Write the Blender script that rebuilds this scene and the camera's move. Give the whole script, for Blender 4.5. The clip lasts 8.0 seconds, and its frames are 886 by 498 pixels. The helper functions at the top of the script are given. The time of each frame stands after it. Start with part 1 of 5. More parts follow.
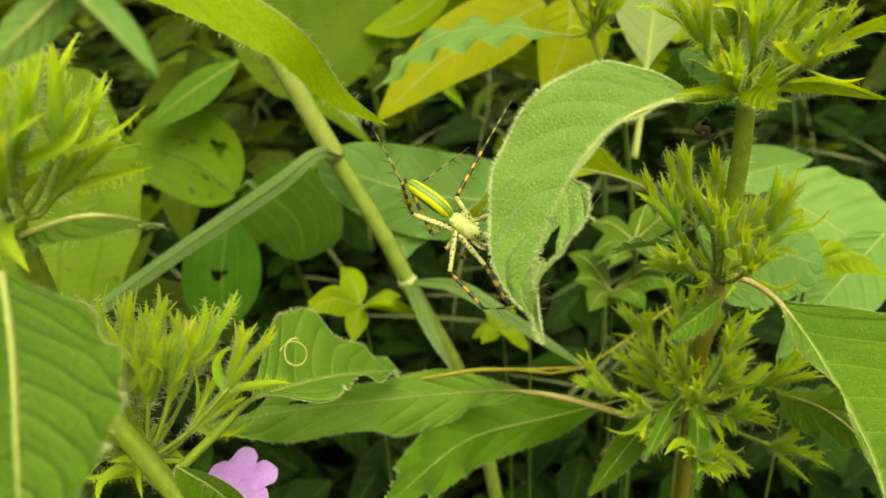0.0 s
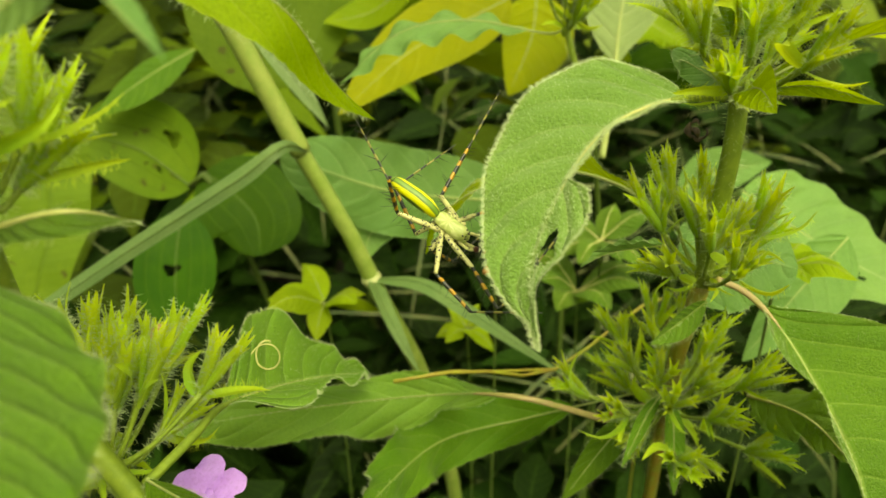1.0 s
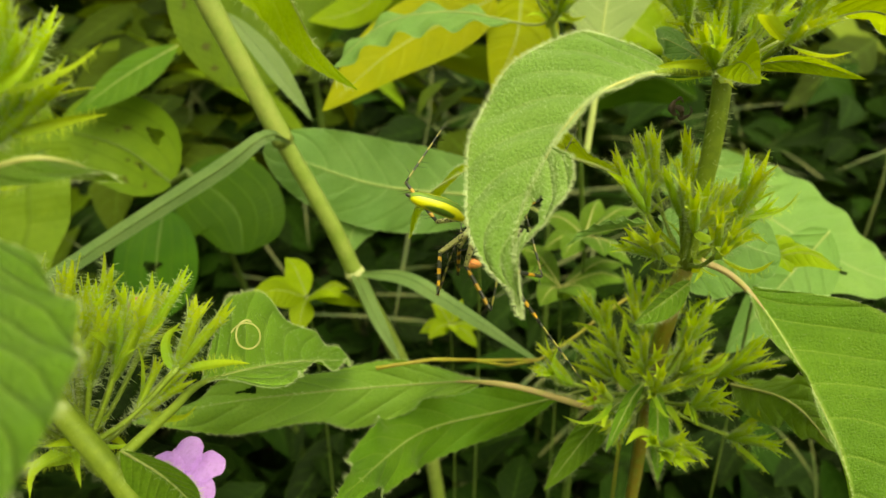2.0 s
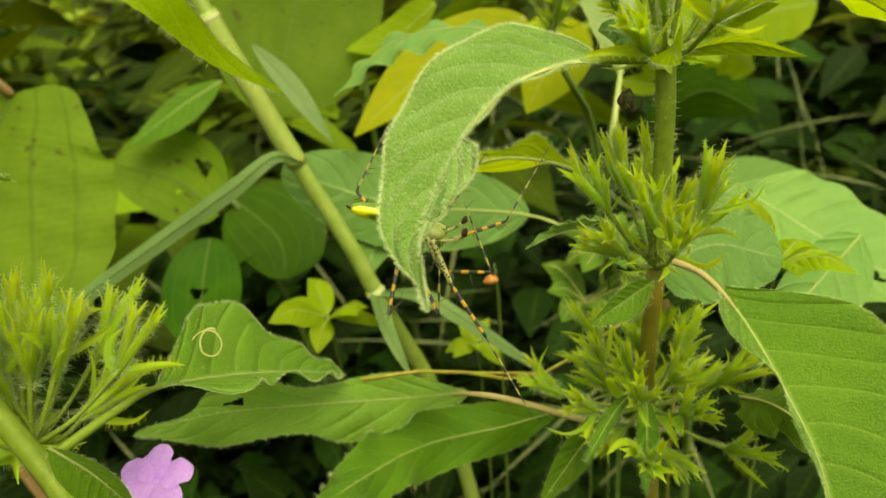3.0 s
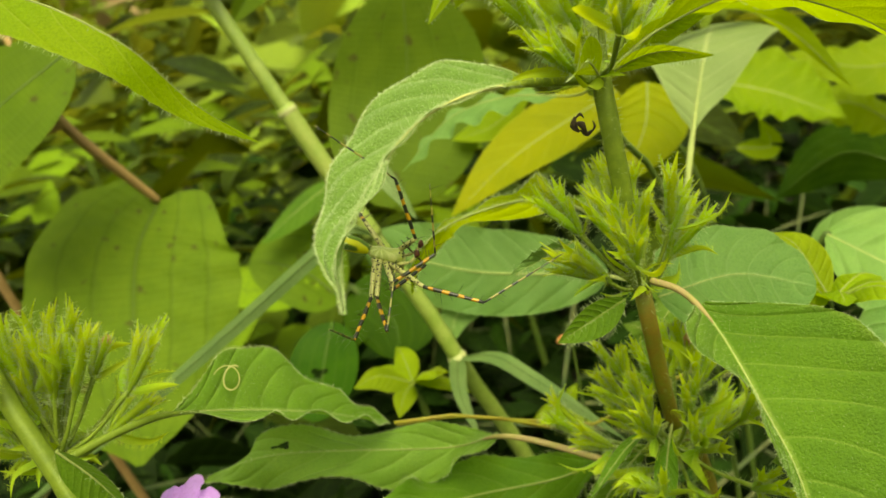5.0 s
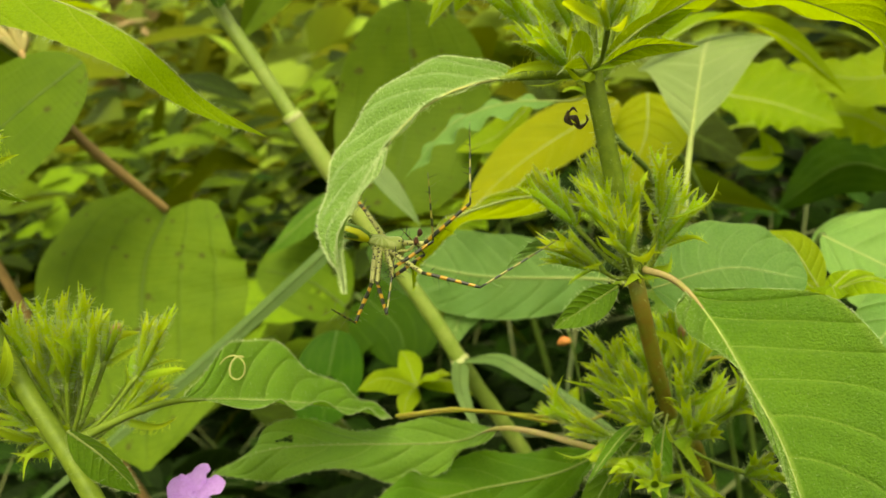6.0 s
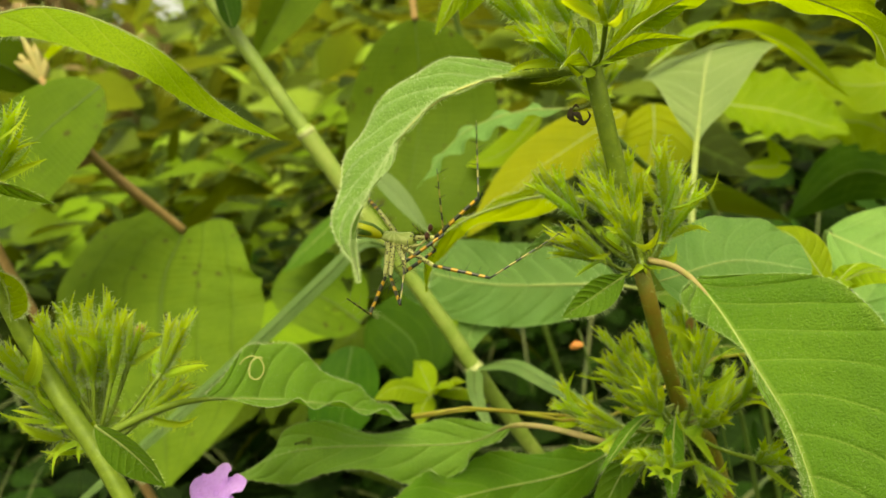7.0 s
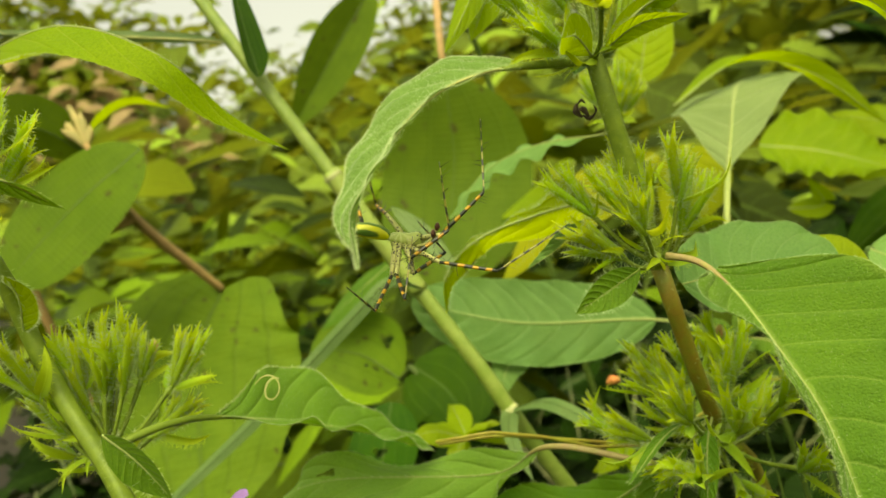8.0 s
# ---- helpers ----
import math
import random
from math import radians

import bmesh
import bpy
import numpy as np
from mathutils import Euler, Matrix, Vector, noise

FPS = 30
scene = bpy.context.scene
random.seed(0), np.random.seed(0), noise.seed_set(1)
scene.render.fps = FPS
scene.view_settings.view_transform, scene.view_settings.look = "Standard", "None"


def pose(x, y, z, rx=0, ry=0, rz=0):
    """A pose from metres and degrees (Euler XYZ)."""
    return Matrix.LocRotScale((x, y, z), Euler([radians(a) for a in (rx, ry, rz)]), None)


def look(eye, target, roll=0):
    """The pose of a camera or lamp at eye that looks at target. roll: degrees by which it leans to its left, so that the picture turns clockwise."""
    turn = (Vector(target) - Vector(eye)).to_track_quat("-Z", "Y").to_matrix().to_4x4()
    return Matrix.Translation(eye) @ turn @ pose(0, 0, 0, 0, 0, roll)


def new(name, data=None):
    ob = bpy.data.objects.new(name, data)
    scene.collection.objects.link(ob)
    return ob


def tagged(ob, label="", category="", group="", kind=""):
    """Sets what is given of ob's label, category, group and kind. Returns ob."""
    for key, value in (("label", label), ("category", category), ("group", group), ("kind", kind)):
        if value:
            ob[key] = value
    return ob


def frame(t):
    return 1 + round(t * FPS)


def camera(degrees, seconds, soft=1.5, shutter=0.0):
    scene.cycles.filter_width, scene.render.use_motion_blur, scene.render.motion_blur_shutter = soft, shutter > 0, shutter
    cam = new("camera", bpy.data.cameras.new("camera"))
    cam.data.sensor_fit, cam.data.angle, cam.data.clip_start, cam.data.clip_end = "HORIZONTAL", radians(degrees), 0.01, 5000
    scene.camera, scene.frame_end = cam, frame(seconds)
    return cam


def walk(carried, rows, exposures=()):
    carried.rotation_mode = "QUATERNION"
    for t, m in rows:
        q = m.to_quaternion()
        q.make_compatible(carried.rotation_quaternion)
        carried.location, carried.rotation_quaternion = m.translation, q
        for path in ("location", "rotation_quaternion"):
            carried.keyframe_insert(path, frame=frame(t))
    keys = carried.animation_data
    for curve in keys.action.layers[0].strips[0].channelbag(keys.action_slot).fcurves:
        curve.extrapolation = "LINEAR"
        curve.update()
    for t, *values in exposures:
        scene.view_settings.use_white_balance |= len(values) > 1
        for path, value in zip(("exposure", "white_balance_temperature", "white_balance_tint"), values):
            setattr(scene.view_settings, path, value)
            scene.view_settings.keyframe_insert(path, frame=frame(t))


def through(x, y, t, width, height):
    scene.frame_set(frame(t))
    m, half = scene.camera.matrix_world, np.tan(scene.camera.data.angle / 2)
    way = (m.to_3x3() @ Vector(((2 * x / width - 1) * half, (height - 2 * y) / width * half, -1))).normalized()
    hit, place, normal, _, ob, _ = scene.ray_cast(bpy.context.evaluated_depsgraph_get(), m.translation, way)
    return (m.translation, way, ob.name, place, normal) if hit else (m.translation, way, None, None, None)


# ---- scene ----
cam = camera(58.3, 8.0)
cam.data.dof.use_dof = True
cam.data.dof.focus_distance = 0.122
cam.data.dof.aperture_fstop = 31.0
PATH = [
    (0, (0.00373, -0.00220, 0.50451), (-0.01438, 1.80659, -0.34869), -1.02),
    (0.5, (-0.00347, 0.00369, 0.50366), (0.05010, 1.81016, -0.35296), 0.12),
    (1, (-0.00191, 0.00261, 0.50319), (0.11003, 1.80323, -0.36009), 1.46),
    (1.2, (-0.00257, 0.00242, 0.50282), (0.15269, 1.80079, -0.35843), 1.90),
    (2.3, (-0.00022, -0.00058, 0.49667), (0.14654, 1.81799, -0.32263), 2.37),
    (2.5, (0.01408, -0.00294, 0.49664), (0.10241, 1.82404, -0.31226), 0.80),
    (3, (0.02101, -0.00011, 0.49283), (-0.05314, 1.84781, -0.26856), -1.92),
    (3.5, (0.03143, -0.00108, 0.48689), (-0.17459, 1.86486, -0.20291), -4.96),
    (4, (0.04005, -0.00407, 0.48568), (-0.29368, 1.86447, -0.14454), -6.54),
    (4.5, (0.04920, -0.00584, 0.48120), (-0.39713, 1.86370, -0.07160), -8.34),
    (5, (0.05552, -0.00738, 0.48047), (-0.45753, 1.86721, 0.00857), -8.71),
    (5.2, (0.05332, -0.00719, 0.47944), (-0.46402, 1.86669, 0.00942), -8.43),
    (6.3, (0.05860, -0.01626, 0.47613), (-0.46179, 1.87120, 0.06787), -9.08),
    (6.5, (0.05559, -0.01787, 0.47675), (-0.44892, 1.87432, 0.07046), -9.29),
    (7, (0.05875, -0.01801, 0.47227), (-0.49226, 1.87133, 0.11618), -10.25),
    (7.5, (0.06116, -0.01659, 0.46846), (-0.53137, 1.87179, 0.18046), -10.79),
    (8, (0.06281, -0.01610, 0.45726), (-0.57843, 1.87346, 0.32167), -12.47),
]
walk(cam, [(t, look(eye, target, roll)) for t, eye, target, roll in PATH],
     exposures=[(0, 1.08, 9100, -5), (8, 1.08, 9100, -5)])

# ---- light ----
world = bpy.data.worlds.new("overcast_sky")
scene.world = world
world.use_nodes = True
wn = world.node_tree.nodes
sky = wn.new("ShaderNodeTexSky")
sky.sky_type = "NISHITA"
sky.sun_disc = False
sky.sun_elevation, sky.sun_rotation = radians(58), radians(163)
sky.air_density, sky.dust_density, sky.ozone_density = 1.0, 5.0, 1.0
veil = wn.new("ShaderNodeHueSaturation")
veil.inputs["Saturation"].default_value = 0.3
world.node_tree.links.new(sky.outputs["Color"], veil.inputs["Color"])
world.node_tree.links.new(veil.outputs["Color"], wn["Background"].inputs["Color"])
wn["Background"].inputs["Strength"].default_value = 0.13
sun = new("sun", bpy.data.lights.new("sun", "SUN"))
sun.data.energy, sun.data.angle, sun.data.color = 1.5, radians(45), (1.0, 0.97, 0.9)
sun.matrix_world = look((0.02 + 0.3, 0.12 - 1.0, 0.44 + 1.7), (0.02, 0.12, 0.44))

# ---- node helpers and materials ----


class Nodes:
    """A small wrapper for building node trees."""

    def __init__(self, name):
        self.mat = bpy.data.materials.new(name)
        self.mat.use_nodes = True
        self.t = self.mat.node_tree
        self.t.nodes.clear()
        self.out = self.t.nodes.new("ShaderNodeOutputMaterial")

    def add(self, kind, **sockets):
        n = self.t.nodes.new(kind)
        for k, v in sockets.items():
            self.put(n, k, v)
        return n

    def put(self, n, key, v):
        s = n.inputs[int(key[1:])] if key[0] == "i" and key[1:].isdigit() else n.inputs[key.replace("_", " ")]
        if hasattr(v, "is_output"):
            self.t.links.new(v, s)
        else:
            s.default_value = v

    def math(self, op, a, b=0.0, c=0.0):
        n = self.add("ShaderNodeMath", i0=a, i1=b, i2=c)
        n.operation = op
        return n.outputs[0]

    def step(self, v, lo, hi, a=0.0, b=1.0):
        n = self.add("ShaderNodeMapRange", i0=v, i1=lo, i2=hi, i3=a, i4=b)
        n.interpolation_type = "SMOOTHSTEP"
        return n.outputs[0]

    def mix(self, f, a, b, mode="MIX"):
        n = self.t.nodes.new("ShaderNodeMix")
        n.data_type, n.blend_type = "RGBA", mode
        for s, v in ((n.inputs[0], f), (n.inputs[6], a), (n.inputs[7], b)):
            if hasattr(v, "is_output"):
                self.t.links.new(v, s)
            else:
                s.default_value = v
        return n.outputs[2]

    def noise(self, scale, detail=3.0, rough=0.55, vec=None):
        n = self.add("ShaderNodeTexNoise", Scale=scale, Detail=detail, Roughness=rough)
        if vec is not None:
            self.t.links.new(vec, n.inputs["Vector"])
        return n.outputs["Fac"]


def rgb(r, g, b):
    return (r, g, b, 1.0)


def leaf_material(name, top, young, vein, style="pinnate", count=9, spots=0.0, quilt=1.0, through=0.45, rough=0.5, island=False, hue=0.015, downy=0.0, tips=False, gloss=0.15, relief=0.45):
    """Leaf skin: veins by the blade's own coordinates, mottling at two scales, light shining through."""
    m = Nodes(name)
    uv = m.add("ShaderNodeSeparateXYZ", i0=m.add("ShaderNodeUVMap").outputs[0])
    u, v = uv.outputs[0], uv.outputs[1]
    a = m.math("ABSOLUTE", m.math("MULTIPLY_ADD", v, 2.0, -1.0))
    obj = m.add("ShaderNodeTexCoord").outputs["Object"]
    big, small = m.noise(70, 3, 0.6, obj), m.noise(2200, 3, 0.65, obj)
    if style == "pinnate":
        ph = m.math("MULTIPLY", m.math("SUBTRACT", u, m.math("MULTIPLY", m.math("POWER", a, 1.4), 0.2)), float(count))
        tri = m.math("ABSOLUTE", m.math("MULTIPLY_ADD", m.math("FRACT", ph), 2.0, -1.0))
        lateral = m.math("MULTIPLY", m.step(tri, 0.9, 1.0), m.step(a, 0.98, 0.6))
        fine = m.step(m.add("ShaderNodeTexVoronoi", Scale=2600.0, Vector=obj).outputs["Distance"], 0.0, 0.7)
        puff = m.math("MULTIPLY_ADD", m.math("POWER", tri, 4.0), -1.0, m.math("MULTIPLY", small, 0.9 * quilt))
        puff = m.math("MULTIPLY_ADD", fine, -0.1 * quilt, puff)
    elif style == "arched":
        l1 = m.math("ABSOLUTE", m.math("SUBTRACT", a, 0.36))
        l2 = m.math("ABSOLUTE", m.math("SUBTRACT", a, 0.7))
        near = m.math("MINIMUM", l1, l2)
        lateral = m.step(near, 0.03, 0.008)
        ribs = m.math("SINE", m.math("MULTIPLY_ADD", a, 4.0, m.math("MULTIPLY", u, 210.0)))
        puff = m.math("MULTIPLY_ADD", ribs, 0.1 * quilt, m.math("MULTIPLY", small, 0.3))
        puff = m.math("MULTIPLY_ADD", lateral, -0.8, puff)
    else:
        ribs = m.math("SINE", m.math("MULTIPLY", v, 75.0))
        lateral = m.step(ribs, 0.6, 1.0, 0.0, 0.4)
        puff = m.math("MULTIPLY_ADD", ribs, 0.3, m.math("MULTIPLY", small, 0.3))
    rib = m.step(a, 0.055, 0.02)
    veins = m.math("MAXIMUM", m.math("MULTIPLY", lateral, 0.6), m.math("MULTIPLY", rib, 0.7))
    if style == "pinnate":
        veins = m.math("MAXIMUM", veins, m.step(m.math("MULTIPLY_ADD", small, 0.04, a), 0.95, 1.01, 0.0, 0.35))
    rnd = m.add("ShaderNodeNewGeometry").outputs["Random Per Island"] if island else m.add("ShaderNodeObjectInfo").outputs["Random"]
    col = m.mix(m.step(big, 0.3, 0.7, 0.0, 0.75), rgb(*top), rgb(*young))
    # Skews most scattered leaves towards the dark colour, painting in shaded gaps.
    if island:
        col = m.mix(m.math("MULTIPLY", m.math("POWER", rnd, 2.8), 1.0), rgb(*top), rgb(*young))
    if tips:
        col = m.mix(m.step(u, 0.15, 0.95), rgb(top[0] * 0.7, top[1] * 0.82, top[2]), col)
    dull = m.mix(m.step(small, 0.4, 0.7, 0.0, 0.55), col, rgb(top[0] * 0.6, top[1] * 0.68, top[2] * 0.6))
    if style == "pinnate":
        dull = m.mix(m.step(fine, 0.35, 0.1, 0.0, 0.3), dull, rgb(*vein))
    tint = m.add("ShaderNodeHueSaturation", Hue=m.math("MULTIPLY_ADD", rnd, hue, 0.5 - hue / 2), Color=dull)
    m.put(tint, "Value", m.math("MULTIPLY_ADD", m.math("FRACT", m.math("MULTIPLY", rnd, 7.3)), 0.3, 0.85))
    col = m.mix(veins, tint.outputs[0], rgb(*vein))
    if spots:
        sp = m.noise(160, 2, 0.5, obj)
        col = m.mix(m.step(sp, 0.67, 0.7, 0.0, spots), col, rgb(0.05, 0.035, 0.012))
    bump = m.add("ShaderNodeBump", Height=m.math("MULTIPLY_ADD", veins, 0.4, puff), Strength=relief, Distance=0.001)
    shine = m.add("ShaderNodeBsdfPrincipled", Base_Color=col, Roughness=m.math("MULTIPLY_ADD", small, 0.2, rough - 0.1), Normal=bump.outputs[0])
    m.put(shine, "Specular IOR Level", gloss)
    m.put(shine, "Sheen Weight", downy)
    m.put(shine, "Sheen Roughness", 0.45)
    m.put(shine, "Sheen Tint", rgb(0.7, 1.0, 0.45))
    glow = m.mix(0.5, col, rgb(young[0] * 1.25, young[1] * 1.1, young[2] * 0.6))
    trans = m.add("ShaderNodeBsdfTranslucent", Color=glow, Normal=bump.outputs[0])
    mixed = m.add("ShaderNodeMixShader", Fac=through, i1=shine.outputs[0], i2=trans.outputs[0])
    m.t.links.new(mixed.outputs[0], m.out.inputs[0])
    return m.mat


def plain_material(name, c1, c2, scale=400.0, rough=0.55, bump=0.3, metal=0.0, through=0.0, spec=0.4, dist=0.0003):
    """A mottled surface of two colours with fine relief."""
    m = Nodes(name)
    obj = m.add("ShaderNodeTexCoord").outputs["Object"]
    big, small = m.noise(scale, 4, 0.6, obj), m.noise(scale * 7, 3, 0.6, obj)
    rnd = m.add("ShaderNodeObjectInfo").outputs["Random"]
    col = m.mix(m.step(big, 0.3, 0.7), rgb(*c1), rgb(*c2))
    col = m.mix(m.step(small, 0.4, 0.8, 0.0, 0.35), col, rgb(*[c * 0.55 for c in c1]))
    hs = m.add("ShaderNodeHueSaturation", Color=col, Value=m.math("MULTIPLY_ADD", rnd, 0.24, 0.88))
    bp = m.add("ShaderNodeBump", Height=small, Strength=bump, Distance=dist)
    sh = m.add("ShaderNodeBsdfPrincipled", Base_Color=hs.outputs[0], Roughness=rough, Metallic=metal, Normal=bp.outputs[0])
    m.put(sh, "Specular IOR Level", spec)
    last = sh.outputs[0]
    if through:
        tr = m.add("ShaderNodeBsdfTranslucent", Color=hs.outputs[0])
        last = m.add("ShaderNodeMixShader", Fac=through, i1=last, i2=tr.outputs[0]).outputs[0]
    m.t.links.new(last, m.out.inputs[0])
    return m.mat


M_HERB = leaf_material("herb_leaf_skin", (0.115, 0.24, 0.016), (0.17, 0.32, 0.022), (0.28, 0.42, 0.07), "pinnate", 9, downy=0.08, relief=0.8, gloss=0.35, rough=0.46)
M_DOWNY = leaf_material("downy_leaf_skin", (0.19, 0.33, 0.06), (0.25, 0.4, 0.08), (0.33, 0.44, 0.14), "pinnate", 9, downy=0.25, relief=0.7, gloss=0.3, rough=0.5)
M_TENDER = leaf_material("tender_leaf_skin", (0.2, 0.42, 0.05), (0.26, 0.48, 0.06), (0.33, 0.5, 0.11), "pinnate", 9, downy=0.12, relief=0.6, gloss=0.35, rough=0.45, through=0.5)
M_FRESH = leaf_material("fresh_leaf_skin", (0.15, 0.36, 0.022), (0.2, 0.42, 0.03), (0.29, 0.46, 0.08), "pinnate", 9, downy=0.1, relief=0.7, gloss=0.35, rough=0.45, through=0.45)
M_HERB_DEEP = leaf_material("herb_leaf_skin_deep", (0.09, 0.21, 0.014), (0.14, 0.28, 0.02), (0.22, 0.34, 0.05), "pinnate", 9, downy=0.1, relief=0.4)
M_PALE = leaf_material("pale_leaf_skin", (0.14, 0.285, 0.058), (0.185, 0.33, 0.07), (0.21, 0.345, 0.1), "pinnate", 8, rough=0.48, through=0.35, gloss=0.3)
M_WASHED = leaf_material("washed_leaf_skin", (0.27, 0.39, 0.12), (0.34, 0.46, 0.15), (0.42, 0.5, 0.22), "pinnate", 7, through=0.45, gloss=0.3)
M_YELLOW = leaf_material("yellow_leaf_skin", (0.29, 0.35, 0.01), (0.38, 0.41, 0.012), (0.4, 0.43, 0.04), "pinnate", 8, through=0.5)
M_LIME = leaf_material("lime_leaf_skin", (0.27, 0.42, 0.018), (0.36, 0.5, 0.02), (0.4, 0.48, 0.06), "pinnate", 8, through=0.6)
M_THIN = leaf_material("thin_leaf_skin", (0.36, 0.52, 0.02), (0.44, 0.58, 0.03), (0.48, 0.56, 0.1), "pinnate", 9, through=0.72, relief=0.6)
M_ROUND = leaf_material("round_leaf_skin", (0.08, 0.143, 0.009), (0.112, 0.184, 0.013), (0.07, 0.124, 0.009), "arched", 3, spots=0.7, rough=0.55, through=0.25, gloss=0.08)
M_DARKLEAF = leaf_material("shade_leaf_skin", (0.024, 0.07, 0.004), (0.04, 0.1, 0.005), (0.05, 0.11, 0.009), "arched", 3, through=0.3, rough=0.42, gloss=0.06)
M_GRASS = leaf_material("grass_blade_skin", (0.13, 0.23, 0.06), (0.18, 0.28, 0.08), (0.34, 0.43, 0.24), "parallel", through=0.35, gloss=0.4)
M_BRACT = leaf_material("bract_skin", (0.36, 0.54, 0.036), (0.63, 0.74, 0.036), (0.52, 0.66, 0.08), "parallel", 5, through=0.5, hue=0.03, tips=True, relief=0.12, downy=0.2)
# Near-black first colours stand in for shade between the scrub leaves.
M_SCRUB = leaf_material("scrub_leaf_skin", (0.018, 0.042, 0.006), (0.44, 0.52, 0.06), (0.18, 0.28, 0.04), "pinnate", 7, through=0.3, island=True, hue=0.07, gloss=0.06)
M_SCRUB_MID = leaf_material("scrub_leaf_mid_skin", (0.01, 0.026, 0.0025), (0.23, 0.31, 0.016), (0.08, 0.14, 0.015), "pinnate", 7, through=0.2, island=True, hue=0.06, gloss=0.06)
# Scrub leaf with the deep shade of the undergrowth put into its colours.
M_SCRUB_SHADED = leaf_material("scrub_leaf_painted_shade_skin", (0.004, 0.013, 0.0012), (0.026, 0.056, 0.004), (0.04, 0.085, 0.012), "pinnate", 7, through=0.12, island=True, hue=0.05, gloss=0.06)
M_STEM = plain_material("green_stem_skin", (0.21, 0.3, 0.03), (0.15, 0.23, 0.022), 500, 0.5, 0.3, through=0.15)
# Stem green with shade put into the colour; also serves for dull ribs.
M_STEM_SHADE = plain_material("stem_skin_painted_shade", (0.05, 0.1, 0.01), (0.08, 0.12, 0.015), 300, 0.6, 0.3)
M_STEM_RED = plain_material("reddish_stem_skin", (0.21, 0.15, 0.018), (0.17, 0.2, 0.02), 300, 0.5, 0.3, through=0.1)
M_STEM_TAN = plain_material("tan_stem_skin", (0.4, 0.25, 0.09), (0.3, 0.2, 0.07), 300, 0.6, 0.2)
M_CULM = plain_material("culm_skin", (0.2, 0.3, 0.045), (0.29, 0.38, 0.08), 200, 0.36, 0.3, through=0.1, spec=0.5)
M_SHEATH = plain_material("grass_sheath_skin", (0.26, 0.32, 0.07), (0.2, 0.29, 0.05), 250, 0.45, 0.4, through=0.15)
M_JOINT = plain_material("culm_joint_skin", (0.42, 0.44, 0.2), (0.3, 0.36, 0.1), 500, 0.6, 0.5)
M_MIDRIB = plain_material("midrib_skin", (0.46, 0.48, 0.14), (0.54, 0.54, 0.2), 600, 0.5, 0.3, through=0.2)
M_MIDRIB_PALE = plain_material("pale_midrib_skin", (0.36, 0.42, 0.12), (0.3, 0.38, 0.1), 600, 0.5, 0.3, through=0.2)
M_PETIOLE = plain_material("pinkish_petiole_skin", (0.34, 0.26, 0.11), (0.28, 0.27, 0.07), 300, 0.5, 0.3, through=0.1)
M_HAIR = plain_material("hair_skin", (0.56, 0.66, 0.34), (0.48, 0.58, 0.28), 300, 0.4, 0.0, through=0.5)
M_PETAL = plain_material("petal_skin", (0.56, 0.27, 0.82), (0.63, 0.35, 0.88), 250, 0.55, 0.3, through=0.35)
M_VINE = plain_material("vine_skin", (0.3, 0.32, 0.03), (0.26, 0.2, 0.03), 150, 0.5, 0.3, through=0.1)
M_DRY = plain_material("dry_brown_skin", (0.035, 0.025, 0.016), (0.09, 0.065, 0.03), 300, 0.8, 0.5)
M_BUD = plain_material("pink_bud_skin", (0.6, 0.28, 0.14), (0.5, 0.34, 0.12), 500, 0.5, 0.3, through=0.2)
M_BUD_ORANGE = plain_material("orange_bud_skin", (0.6, 0.2, 0.05), (0.5, 0.24, 0.06), 500, 0.5, 0.3, through=0.15)
M_BUD_TAN = plain_material("tan_bud_skin", (0.34, 0.27, 0.09), (0.26, 0.24, 0.07), 300, 0.6, 0.3)
M_DEADLEAF = plain_material("withered_leaf_skin", (0.3, 0.22, 0.09), (0.2, 0.15, 0.06), 20, 0.8, 0.3, through=0.2)
M_SOIL = plain_material("soil_surface", (0.014, 0.012, 0.007), (0.026, 0.022, 0.01), 9, 0.95, 1.0, dist=0.01)
M_STRAW = plain_material("dry_grass_skin", (0.05, 0.09, 0.018), (0.12, 0.13, 0.035), 60, 0.7, 0.3, through=0.1)

# ---- shape helpers ----


def part(name, data, material, parent=None, label="", kind=""):
    """Link a bmesh or mesh as one object under a thing or part."""
    if isinstance(data, bmesh.types.BMesh):
        me = bpy.data.meshes.new(name)
        data.to_mesh(me)
        data.free()
    else:
        me = data
    if material is not None and not me.materials:
        me.materials.append(material)
    me.shade_smooth()
    ob = new(name, me)
    if parent is not None:
        ob.parent = parent
    return tagged(ob, label, "", "", kind)


def thing(name, label, category, group="", at=(0, 0, 0)):
    """An empty at a thing's base, which carries its parts."""
    ob = new(name)
    ob.empty_display_size = 0.005
    ob.location = at
    return tagged(ob, label, category, group)


